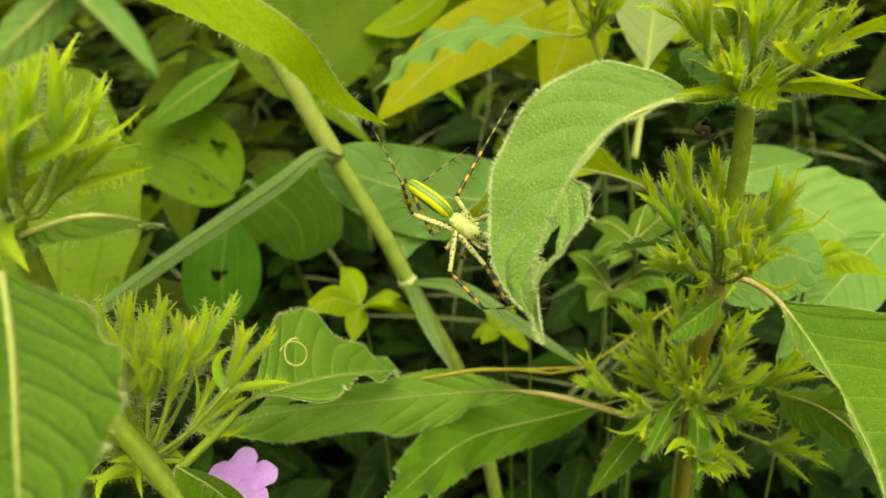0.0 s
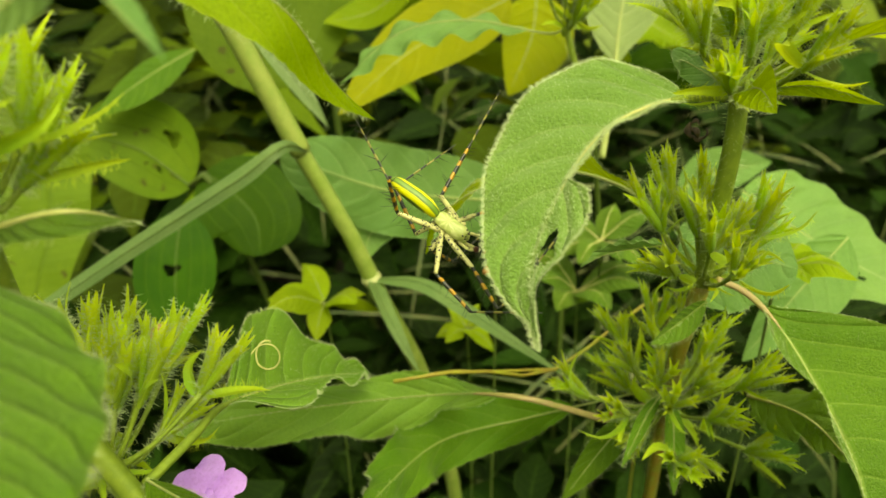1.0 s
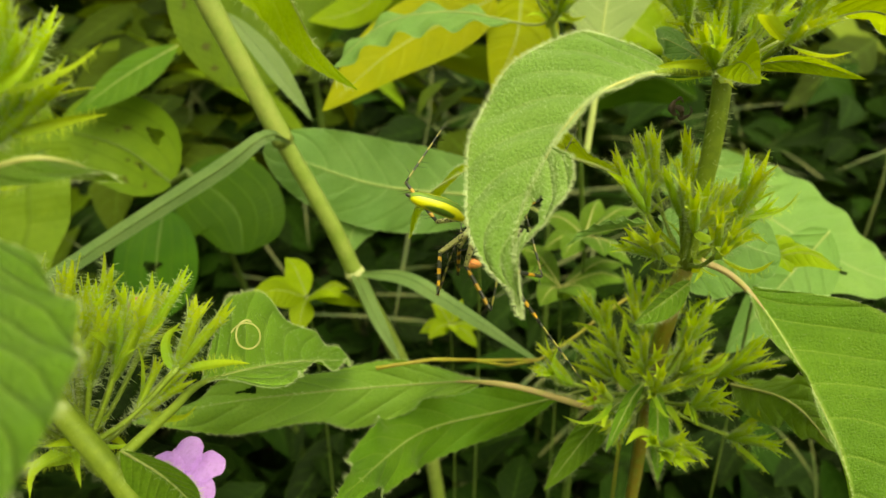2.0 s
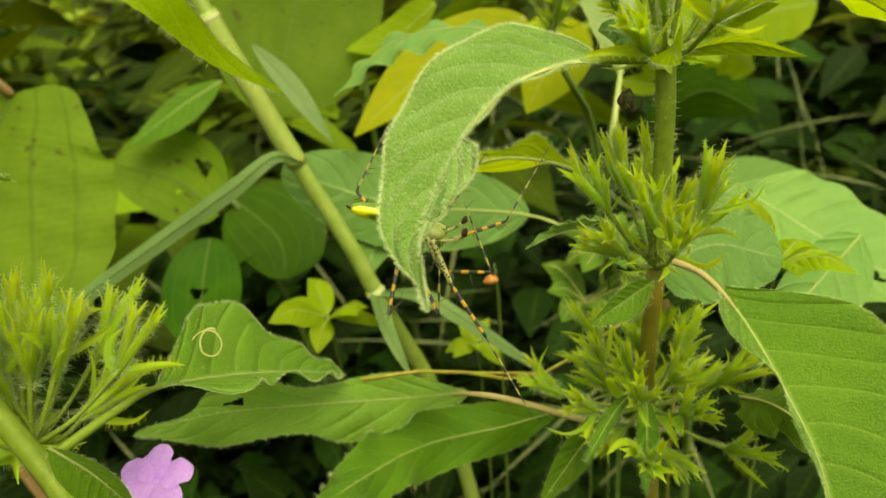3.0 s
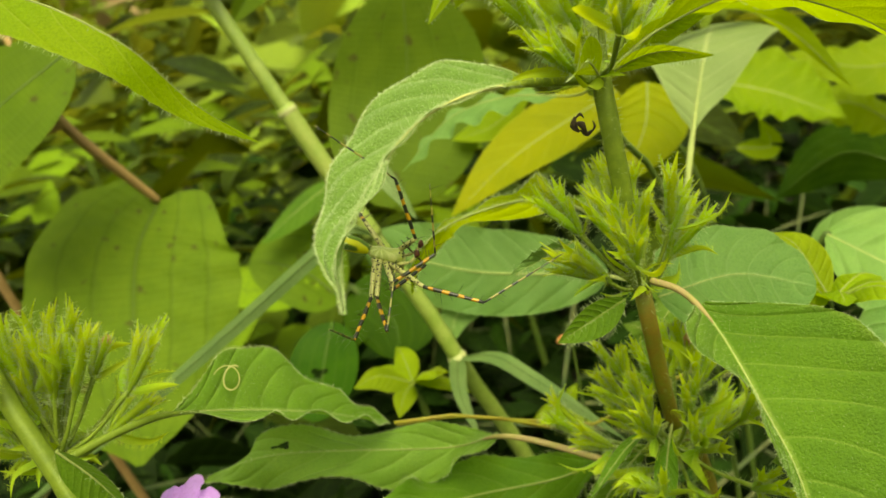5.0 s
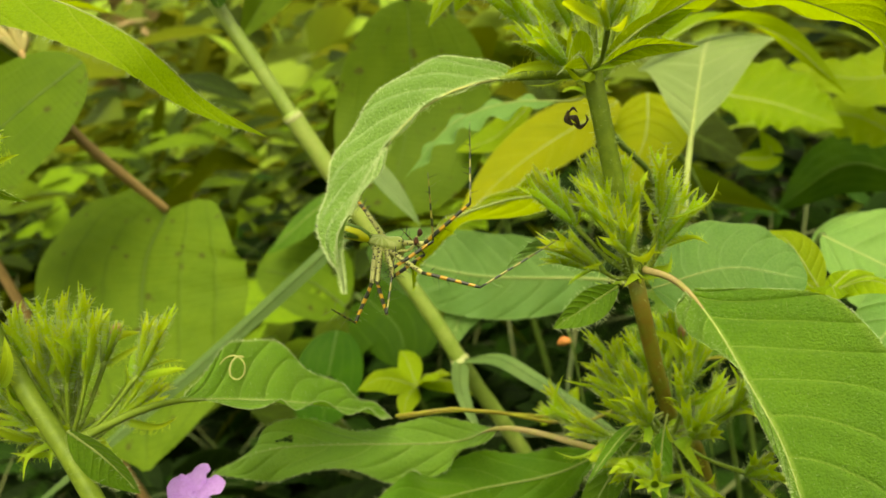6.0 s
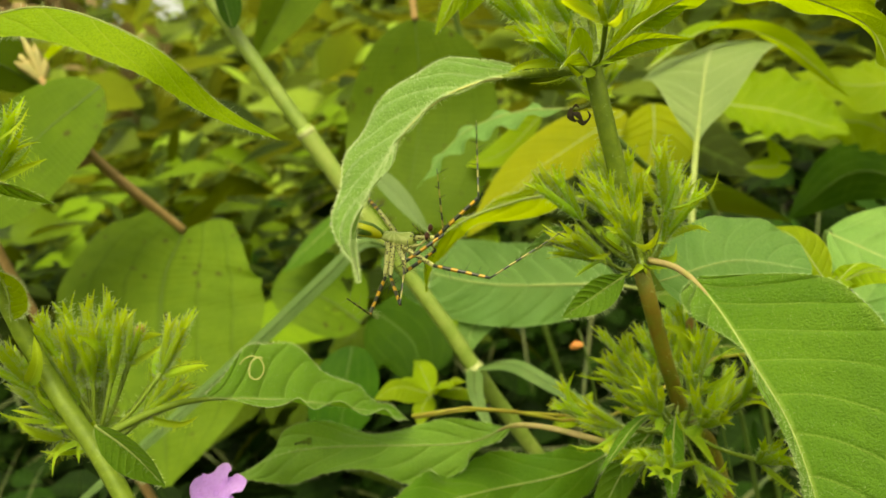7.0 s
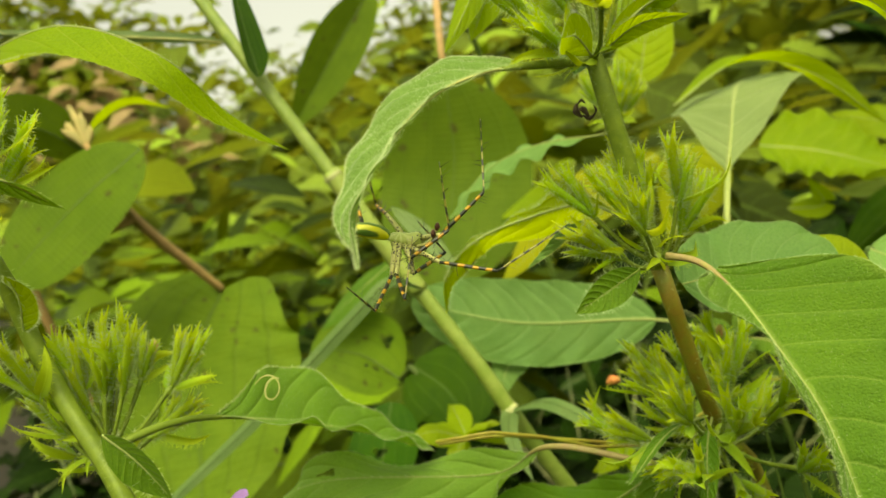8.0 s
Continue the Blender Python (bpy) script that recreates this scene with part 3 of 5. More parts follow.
add_leaf(herb, [NODE_TOP, (0.0604, 0.1179, 0.4799), (0.0740, 0.1224, 0.4821), (0.0940, 0.1358, 0.4734), (0.0944, 0.1194, 0.4632)],
         (0.0869, 0.1485, 0.4747), 0.008, 0.008, M_LIME, "arched yellow-green leaf seen from below", fold=30, ripple=0.0006, petiole=0.15, hairs=400)
add_leaf(herb, [(0.0440, 0.1411, 0.3951), (0.0227, 0.1425, 0.4008), (0.0033, 0.1575, 0.3903),
                (-0.0307, 0.1394, 0.3993), (-0.0566, 0.1479, 0.3875)],
         None, 0.0058, 0.0078, M_TENDER, "long pale-veined green leaf with a wavy edge and a small hole", holes=[(0.66, -0.35, 0.02, 0.12)], facing=(0, -0.62, 0.78), corrugate=0.2, fold=15, ripple=0.0040, waves=2.6, teeth=0.00015, nu=90,
         petiole=0.22, hairs=1500, hair_len=0.0006, ribmat=M_MIDRIB_PALE, rib=0.0002, stalk=0.0007, stalkmat=M_PETIOLE, shape="lance", rib_share=0.8)
add_leaf(herb, [NODE_LOW, (0.0309, 0.1625, 0.3797), (0.0075, 0.1542, 0.3789), (-0.0104, 0.1152, 0.3933)],
         None, 0.0085, 0.008, M_HERB_DEEP, "coarsely wavy deep green leaf", facing=(0, -0.75, 0.65), fold=25, ripple=0.0028, waves=4, teeth=0.0002, petiole=0.25, hairs=600, shape="lance")
add_leaf(herb, [(0.0495, 0.1335, 0.4445), (0.0400, 0.1450, 0.4490), (0.0268, 0.1556, 0.4482), (0.0135, 0.1500, 0.4455), (0.0052, 0.1505, 0.4385), (0.0036, 0.1507, 0.4310)],
         None, 0.007, 0.007, M_THIN, "curled yellow-green leaf with a rolled, fringed edge", facing=(0.0, 0.45, 0.89), fold_keys=[(0, -50), (0.2, -78), (0.4, -80), (0.55, -140), (1, -150)],
         lkeys=[(0, 0.0006), (0.12, 0.003), (0.3, 0.0095), (0.5, 0.0125), (0.65, 0.01), (0.8, 0.0045), (0.92, 0.0016), (1, 0.0002)],
         rkeys=[(0, 0.0006), (0.12, 0.0012), (0.22, 0.0028), (0.3, 0.0048), (0.36, 0.004), (0.42, 0.0018), (0.6, 0.0016), (0.9, 0.001), (1, 0.0002)],
         ripple=0.0006, teeth=0.00015, petiole=0.1, hairs=1600, corrugate=0.5, nu=80, rib=0.0003, ribmat=M_MIDRIB_PALE)
add_leaf(herb, [(0.0425, 0.1200, 0.4476), (0.0355, 0.1268, 0.4429), (0.0299, 0.1257, 0.4405)],
         (0.0348, 0.1252, 0.4457), 0.0022, 0.0022, M_PALE, "narrow folded pale green leaf", fold=90, ripple=0.0004, hairs=80, shape="lance", rib=0.0002)
add_leaf(herb, [(0.0503, 0.1178, 0.4380), (0.0394, 0.1117, 0.4334)],
         (0.0473, 0.1145, 0.4335), 0.003, 0.003, M_HERB_DEEP, "small pointed green bract leaf", fold=40, hairs=150, shape="lance", rib=0.00014, ribmat=M_STEM)
add_leaf(herb, [(0.0791, 0.1503, 0.3946), (0.0767, 0.1226, 0.4095), (0.0925, 0.1276, 0.3933)],
         (0.0738, 0.1306, 0.3998), 0.006, 0.006, M_HERB, "", fold=30, ripple=0.001, hairs=200, shape="lance")
for k, (tip, w) in enumerate([((0.0527, 0.1213, 0.3917), 0.0032), ((0.0341, 0.1363, 0.3767), 0.005), ((0.0407, 0.1198, 0.4003), 0.0022)]):
    q = Vector(NODE_LOW).lerp(Vector(tip), 0.5) + Vector((0, 0, 0.003))
    add_leaf(herb, [NODE_LOW, tuple(q), tip], tuple(q + Vector((0.01, -0.004, 0.002 * k))), w * 0.7, w * 0.7, M_HERB_DEEP, "", fold=30, hairs=150, shape="lance", petiole=0.2)
for k, (tip, w) in enumerate([((0.0475, 0.1015, 0.4754), 0.0035), ((0.0655, 0.1075, 0.4750), 0.0018), ((0.0397, 0.1188, 0.4803), 0.003), ((0.0659, 0.1203, 0.4805), 0.003)]):
    q = Vector(NODE_TOP).lerp(Vector(tip), 0.5) + Vector((0, 0, 0.002))
    add_leaf(herb, [NODE_TOP, tuple(q), tip], tuple(q + Vector((0.0, -0.01, 0.006))), w, w, M_LIME, "", fold=40, hairs=150, shape="lance", petiole=0.1, rib=0.00025)
add_leaf(herb, [NODE_TOP, (0.0457, 0.1322, 0.4753), (0.0405, 0.1238, 0.4770)], None, 0.0032, 0.0032, M_PALE, "", facing=(0.1, -0.8, 0.5), fold=25, hairs=150, shape="ovate", rib=0.0002)
up = Vector(NODE_TOP) - Vector(NODE_MID)
bract_cluster(herb, NODE_TOP, up, 0.0135, 10, 4, seed=3, tilt=(8, 82))
bract_cluster(herb, NODE_MID, up, 0.0155, 11, 4, seed=4, tilt=(18, 84), size=0.95)
bract_cluster(herb, Vector(NODE_LOW) - Vector((0, 0, 0.006)), Vector(NODE_MID) - Vector(NODE_LOW), 0.0195, 20, 4, seed=5, tilt=(-25, 78), buds=3)

# ---- the neighbouring herb with the mauve flower ----
herb2 = thing("flowering_herb", "bristly green herb with a slanting stem and yellow-green bracts", "plant", "bristly herbs")
NODE_L = (-0.0345, 0.0841, 0.4313)
NODE_UP = (-0.0451, 0.0795, 0.4682)
add_stem(herb2, [NODE_UP, (-0.0468, 0.0842, 0.4614), (-0.0470, 0.0880, 0.4455), (-0.0383, 0.0854, 0.4289), (-0.031, 0.083, 0.417), (-0.026, 0.085, 0.35), (-0.02, 0.1, 0.0)], [0.0014, 0.0015, 0.0016, 0.0017, 0.0018], M_STEM, hairs=1200)
LOW_NODE = (-0.0428, 0.0922, 0.4250)
add_stem(herb2, [(-0.0375, 0.0852, 0.4275), (-0.0405, 0.0890, 0.4255), LOW_NODE], [0.0012, 0.001, 0.0008], M_STEM, "branchlet", hairs=120)
bract_cluster(herb2, LOW_NODE, (0.1, 0.2, 1.0), 0.0175, 22, 4, seed=6, tilt=(12, 88), clear=(0.55, -0.8, 0.0), buds=1)
bract_cluster(herb2, LOW_NODE, (-0.8, -0.2, 0.6), 0.008, 5, 4, seed=16, tilt=(10, 80), clear=(0.45, -0.85, 0.0), size=0.8)
bract_cluster(herb2, Vector(NODE_UP) + Vector((0, 0, 0.002)), (0.1, 0.0, 1.0), 0.011, 10, 4, seed=7, tilt=(15, 80))
add_leaf(herb2, [(-0.0355, 0.0860, 0.4285), (-0.0315, 0.0960, 0.4285), (-0.0294, 0.1074, 0.4256), (-0.0225, 0.1235, 0.4180), (-0.0150, 0.1400, 0.4085), (-0.0088, 0.1561, 0.3978)],
         None, 0.01, 0.015, M_FRESH, "green leaf with serrated edge, a tendril coiled against it", facing=(0.183, 0.437, 0.89), fold=-55,
         lkeys=[(0, 0), (0.08, 0.002), (0.16, 0.0075), (0.22, 0.0102), (0.3, 0.007), (0.45, 0.004), (0.7, 0.0045), (0.9, 0.002), (1, 0)],
         rkeys=[(0, 0), (0.1, 0.005), (0.28, 0.0142), (0.34, 0.0156), (0.4, 0.0146), (0.6, 0.0092), (0.68, 0.0055), (0.8, 0.0052), (0.92, 0.003), (1, 0)],
         ripple=0.0011, waves=4, teeth=0.00018, petiole=0.28, corrugate=0.2, nu=90, hairs=1600, fuzz=900, hair_len=0.0007, rib=0.0002, ribmat=M_MIDRIB_PALE, stalk=0.0007, stalkmat=M_STEM)
add_leaf(herb2, [NODE_L, (-0.0300, 0.0851, 0.4260), (-0.0265, 0.0869, 0.4186)], (-0.0215, 0.0813, 0.4297), 0.004, 0.004, M_HERB_DEEP, "small pointed dark green bract leaf", fold=45, hairs=200, shape="lance", rib=0.0003)
add_leaf(herb2, [(-0.0470, 0.0860, 0.4500), (-0.0440, 0.0840, 0.4555), (-0.0425, 0.0810, 0.4595)], None, 0.0034, 0.0034, M_LIME, "", facing=(0.3, -0.85, 0.4), fold=35, hairs=350, teeth=0.00015, shape="lance", rib=0.0002)
add_leaf(herb2, [(-0.0603, 0.0990, 0.4986), (-0.0331, 0.0944, 0.4984), (-0.0157, 0.0954, 0.4894), (-0.0103, 0.1038, 0.4786), (-0.0052, 0.1127, 0.4708)],
         None, 0.0064, 0.0064, M_LIME, "long drooping yellow-green leaf with fringed edge", facing=(0.1, -0.75, 0.65), corrugate=0.3, fold=75, hairs=700, teeth=0.0001, shape="lance")
add_leaf(herb2, [NODE_UP, (-0.0325, 0.0713, 0.4741), (-0.0297, 0.0834, 0.4675)], None, 0.0028, 0.0028, M_HERB, "", facing=(0, -0.6, 0.8), fold=40, hairs=150, shape="lance")
add_leaf(herb2, [(-0.0357, 0.0599, 0.4734), (-0.0316, 0.0520, 0.4707), (-0.0281, 0.0441, 0.4678), (-0.0245, 0.0354, 0.4635)], (-0.0213, 0.0466, 0.4636), 0.0095, 0.0095, M_HERB, "large green leaf with a yellow midrib", corrugate=0.0, fold=20, ripple=0.0008, hairs=300, shape="ovate", rib=0.0003, ribmat=M_MIDRIB_PALE)
add_leaf(herb2, [(-0.0288, 0.0616, 0.5006), (-0.0216, 0.0563, 0.4963), (-0.0161, 0.0521, 0.4921)], (-0.0203, 0.0594, 0.4959), 0.003, 0.003, M_PALE, "", fold=30, shape="lance")
add_leaf(herb2, [(-0.0237, 0.0605, 0.4982), (-0.0276, 0.0589, 0.4948), (-0.0319, 0.0572, 0.4913)], (-0.0288, 0.0596, 0.4963), 0.0018, 0.0018, M_PALE, "", fold=30, shape="lance")


def mauve_flower(center, facing, size):
    """A five-lobed corolla with a short tube."""
    fl = thing("mauve_flower", "five-lobed pale mauve flower", "flower", at=center)
    q = Vector(facing).to_track_quat("Z", "Y").to_matrix()
    for k in range(5):
        a = 6.283 * k / 5 + 0.3
        r = q @ Vector((math.cos(a), math.sin(a), 0))
        s = q @ Vector((-math.sin(a), math.cos(a), 0))
        z = q @ Vector((0, 0, 1))
        bm, c, e = leaf_bmesh([r * 0.0006, r * size * 0.5 + z * size * 0.12, r * size + z * size * 0.02], tuple(r * size * 0.5 + s * size), size * 0.42, size * 0.42,
                              "round", fold=12, ripple=size * 0.06, waves=2, cup=0.15, nu=14, nv=6, seed=k)
        part("petal", bm, M_PETAL, fl)
    part("flower_tube", tube([(0, 0, 0), tuple(q @ Vector((0, 0, -size * 0.8)))], [size * 0.13, size * 0.1], 6, 10), M_PETAL, fl)
    return fl


mauve_flower((-0.0349, 0.1112, 0.4042), (0.05, -0.55, 0.82), 0.0066)

# ---- tall grass with a slanting culm ----
grass = thing("tall_grass", "tall grass with a slanting jointed culm and long blades", "grass")
KNOT, NODE0 = (-0.0495, 0.2219, 0.4704), (-0.0106, 0.2314, 0.3829)
KNEE = Vector(KNOT).lerp(Vector(NODE0), 0.5)
CTOP = Vector(KNOT) * 2 - Vector(KNEE)
add_stem(grass, [tuple(CTOP * 2 - Vector(KNOT)), tuple(CTOP), KNOT, tuple(KNEE), NODE0, (0.02, 0.25, 0.28), (0.05, 0.27, 0.0)], [0.002, 0.0025, 0.0028, 0.0028, 0.0028, 0.0028], M_CULM, "culm", square=0)
part("sheath", tube([tuple(Vector(KNOT).lerp(KNEE, -0.04)), tuple(Vector(KNOT).lerp(KNEE, 0.4)), tuple(Vector(KNOT).lerp(KNEE, 0.98))], [0.0031, 0.003, 0.003, 0.0032], 24, 14), M_SHEATH, grass, "pale sheath clasping the culm")
for q in (KNOT, NODE0):
    d = (Vector(NODE0) - Vector(KNOT)).normalized() * 0.0015
    part("joint", tube([tuple(Vector(q) - d), q, tuple(Vector(q) + d)], [0.0029, 0.0034, 0.0029], 8, 12), M_JOINT, grass)
add_leaf(grass, [(-0.0285, 0.2230, 0.4290), (-0.0330, 0.2100, 0.4345), (-0.0450, 0.2055, 0.4265), (-0.0798, 0.2050, 0.4035), (-0.1130, 0.1960, 0.3820), (-0.1618, 0.1772, 0.3509)], None, 0.0026, 0.0026, M_GRASS, "grey-green bent grass blade", facing=(0.1, -0.8, 0.6), fold=30, shape="blade", rib=0.0002, ribmat=M_STEM_SHADE, name="blade")
add_leaf(grass, [NODE0, (0.0044, 0.2188, 0.3880), (0.0179, 0.2066, 0.3856), (0.0446, 0.1812, 0.3782)], (0.0127, 0.2052, 0.3826), 0.0028, 0.0028, M_GRASS, "", fold=25, shape="blade", rib=0.00015, ribmat=M_STEM_SHADE, name="blade")
add_leaf(grass, [NODE0, (-0.0043, 0.2052, 0.3827), (0.0040, 0.1903, 0.3743)], (0.0042, 0.2052, 0.3826), 0.003, 0.003, M_GRASS, "", fold=30, shape="blade", rib=0.00015, ribmat=M_STEM_SHADE, name="blade")
add_leaf(grass, [(-0.0524, 0.2728, 0.4567), (-0.0390, 0.2662, 0.4427), (-0.0248, 0.2581, 0.4251)], (-0.0352, 0.2687, 0.4479), 0.004, 0.004, M_GRASS, "", fold=40, shape="lance", rib=0.00015, ribmat=M_STEM_SHADE, name="blade")
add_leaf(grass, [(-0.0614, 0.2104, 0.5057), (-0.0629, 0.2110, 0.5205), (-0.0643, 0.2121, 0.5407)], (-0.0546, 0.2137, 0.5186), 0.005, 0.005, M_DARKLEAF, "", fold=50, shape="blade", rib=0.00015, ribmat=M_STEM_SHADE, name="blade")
add_leaf(grass, [(-0.0721, 0.2185, 0.5202), (-0.1055, 0.2186, 0.5311), (-0.1933, 0.2227, 0.5575)], (-0.1048, 0.2191, 0.5349), 0.0022, 0.0022, M_GRASS, "", fold=50, shape="blade", rib=0.0002, name="blade")

# ---- broad round-leaved shrub with tan stalks ----
shrub = thing("round_leaved_shrub", "shrub with large ribbed oval leaves and tan woody stalks", "shrub")
OVAL = [(0, 0.021), (0.05, 0.033), (0.12, 0.042), (0.22, 0.047), (0.4, 0.048), (0.6, 0.045), (0.78, 0.034), (0.9, 0.019), (1, 0.0)]
OVAL_WIDE = [(s, w * 1.08) for s, w in OVAL]
FORK = (-0.1700, 0.2718, 0.4758)
add_stem(shrub, [(-0.1815, 0.2668, 0.5110), (-0.1783, 0.2662, 0.5040), FORK, (-0.1573, 0.3038, 0.4358)], [0.0012, 0.002, 0.0022, 0.0017], M_STEM_TAN, hairs=200)
add_stem(shrub, [FORK, (-0.1951, 0.2681, 0.4697), (-0.2283, 0.2660, 0.4513), (-0.2, 0.33, 0.2), (-0.16, 0.36, 0.0)], [0.0022, 0.002, 0.0025, 0.003], M_STEM_TAN, "lower_stem")
add_leaf(shrub, [(-0.1573, 0.3038, 0.4358), (-0.1630, 0.2830, 0.4087), (-0.1500, 0.2400, 0.3400)], (-0.1218, 0.2803, 0.3963), 0.048, 0.052, M_ROUND, "large oval green leaf with ribs and brown spots", fold=5, cup=0.04, ripple=0.0012, lobe=0.008,
         lkeys=OVAL, rkeys=OVAL_WIDE, count=12, rib=0.0003, ribmat=M_STEM)
add_leaf(shrub, [(-0.1540, 0.2660, 0.5030), (-0.1800, 0.2500, 0.4850), (-0.2080, 0.2330, 0.4600)], (-0.1543, 0.2397, 0.4714), 0.027, 0.026, M_ROUND, "oval green leaf", fold=15, shape="round", cup=0.1, rib=0.0006)
add_leaf(shrub, [(-0.1878, 0.2736, 0.5085), (-0.1934, 0.2515, 0.5210), (-0.2016, 0.2272, 0.5159)], (-0.1926, 0.2522, 0.5255), 0.014, 0.012, M_ROUND, "", fold=40, shape="round", rib=0.0005)
add_leaf(shrub, [(-0.2005, 0.2914, 0.5203), (-0.1810, 0.2988, 0.5292), (-0.1677, 0.3135, 0.5251)], (-0.1871, 0.3076, 0.5337), 0.008, 0.008, M_LIME, "", fold=40, shape="lance", rib=0.0004)
for q in ((-0.1877, 0.2693, 0.5300), (-0.1932, 0.2672, 0.5262), (-0.1837, 0.2704, 0.5262), (-0.1807, 0.2709, 0.5195), (-0.1905, 0.2640, 0.5200)):
    part("leaf_bud", tube([(-0.1815, 0.2668, 0.5096), tuple(Vector((-0.1815, 0.2668, 0.5096)).lerp(Vector(q), 0.5) + Vector((0.0008, 0, 0))), q], [0.001, 0.0015, 0.0018, 0.0003], 12, 8), M_BUD_TAN, shrub)
shrub2 = thing("round_leaved_shrub", "shrub with oval leaves eaten into holes", "shrub")
ROOT2 = (-0.0955, 0.3432, 0.3714)
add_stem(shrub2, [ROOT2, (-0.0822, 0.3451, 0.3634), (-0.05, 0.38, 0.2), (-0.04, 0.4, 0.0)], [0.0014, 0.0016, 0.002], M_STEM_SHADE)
add_leaf(shrub2, [ROOT2, (-0.1193, 0.3547, 0.3843), (-0.1461, 0.3533, 0.3932)], (-0.1207, 0.3709, 0.4072), 0.024, 0.019, M_ROUND, "oval yellow-green leaf with eaten holes", fold=10, shape="round", cup=0.15, holes=[(0.35, -0.55, 0.07, 0.13), (0.3, 0.15, 0.03, 0.06), (0.42, 0.2, 0.02, 0.05)], rib=0.0006)
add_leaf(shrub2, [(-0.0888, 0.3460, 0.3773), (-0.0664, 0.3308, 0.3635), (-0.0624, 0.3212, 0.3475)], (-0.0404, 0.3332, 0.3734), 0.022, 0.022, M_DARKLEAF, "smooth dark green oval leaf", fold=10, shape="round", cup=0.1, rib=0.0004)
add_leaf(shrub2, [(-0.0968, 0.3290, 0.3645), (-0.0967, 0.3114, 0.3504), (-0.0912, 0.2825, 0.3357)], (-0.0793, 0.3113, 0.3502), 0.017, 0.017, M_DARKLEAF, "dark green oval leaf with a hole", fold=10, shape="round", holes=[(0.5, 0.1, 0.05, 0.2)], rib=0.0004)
add_leaf(shrub2, [(-0.0911, 0.3593, 0.4295), (-0.1117, 0.3539, 0.4180), (-0.1349, 0.3464, 0.4020)], (-0.1200, 0.3683, 0.4252), 0.01, 0.01, M_HERB_DEEP, "", fold=20, shape="lance", rib=0.0004)
shrub3 = thing("round_leaved_shrub", "tall shrub with a broad hanging spotted leaf", "shrub")
add_stem(shrub3, [(-0.0495, 0.3998, 0.5735), (-0.0505, 0.3859, 0.5360), (-0.0515, 0.3839, 0.5155)], [0.002, 0.002, 0.0016], M_STEM_TAN)
add_stem(shrub3, [(-0.0495, 0.3998, 0.5735), (-0.06, 0.5, 0.55), (-0.04, 0.55, 0.3), (0.0, 0.6, 0.0)], [0.002, 0.002, 0.003], M_STEM_SHADE, "lower_stem")
add_leaf(shrub3, [(-0.0515, 0.3839, 0.5155), (-0.0578, 0.3831, 0.4664), (-0.0717, 0.3583, 0.4125)], (-0.0174, 0.3913, 0.4631), 0.041, 0.038, M_ROUND, "broad oval olive green leaf with brown spots", fold=14, shape="round", cup=0.1, rib=0.0003, ribmat=M_STEM)
add_leaf(shrub3, [(-0.1070, 0.4668, 0.5966), (-0.1379, 0.4535, 0.5604), (-0.1740, 0.4376, 0.5146)], (-0.1239, 0.4568, 0.5427), 0.018, 0.018, M_ROUND, "", fold=40, shape="lance", rib=0.0006)

# ---- broad pale leaf behind the spider ----
broad = thing("broad_leaved_weed", "weed with one broad pale green leaf on a pinkish stalk", "plant")
add_leaf(broad, [(0.0586, 0.2480, 0.3940), (0.0390, 0.2490, 0.4020), (-0.0035, 0.2410, 0.4095), (-0.0375, 0.2350, 0.4235)], None, 0.0148, 0.0145, M_PALE, "broad pale green leaf with a wavy edge", facing=(0, -0.92, 0.38), fold=8, ripple=0.0012, petiole=0.2, shape="round", corrugate=0.3, ribmat=M_MIDRIB_PALE, rib=0.0004, teeth=0.00012)
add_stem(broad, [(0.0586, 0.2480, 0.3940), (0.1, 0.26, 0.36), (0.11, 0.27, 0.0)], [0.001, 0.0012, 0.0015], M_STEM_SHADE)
add_leaf(broad, [(0.0009, 0.2480, 0.3985), (-0.0102, 0.2410, 0.3955), (-0.0140, 0.2360, 0.3855)], (-0.0028, 0.2400, 0.3935), 0.006, 0.006, M_PALE, "", fold=20, shape="lance", rib=0.0003)

# ---- pale leaves behind the herb ----
pale = thing("pale_leaved_weed", "weed with large pale bluish-green leaves", "plant")
add_leaf(pale, [(0.0555, 0.1393, 0.4307), (0.0707, 0.1517, 0.4301), (0.0855, 0.1535, 0.4259)], None, 0.0115, 0.0115, M_PALE, "pale green leaf with netted veins and a serrated edge", facing=(0.1, -0.85, 0.5), fold=15, ripple=0.001, shape="round", teeth=0.0001, corrugate=0.3, hairs=400, hair_len=0.0006, rib=0.0002)
add_leaf(pale, [(0.1010, 0.2195, 0.4181), (0.1214, 0.2131, 0.4059), (0.1408, 0.2029, 0.3974), (0.1544, 0.1965, 0.3968)], (0.1401, 0.2273, 0.4153), 0.022, 0.022, M_PALE, "large pale bluish-green leaf with a bitten hole", fold=12, corrugate=0.35, ripple=0.001, shape="ovate", holes=[(0.62, 0.25, 0.06, 0.12)])
add_leaf(pale, [(0.1231, 0.1975, 0.4131), (0.1058, 0.1896, 0.3962), (0.0931, 0.1831, 0.3821)], (0.1198, 0.1857, 0.3876), 0.014, 0.01, M_PALE, "", fold=12, shape="ovate")
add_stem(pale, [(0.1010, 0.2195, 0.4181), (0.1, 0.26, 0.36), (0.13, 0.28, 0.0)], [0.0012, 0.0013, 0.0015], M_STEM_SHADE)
add_leaf(pale, [(0.1374, 0.1622, 0.3917), (0.1303, 0.1561, 0.3773), (0.1190, 0.1418, 0.3683)], (0.1402, 0.1540, 0.3735), 0.012, 0.01, M_PALE, "", fold=12, shape="ovate")

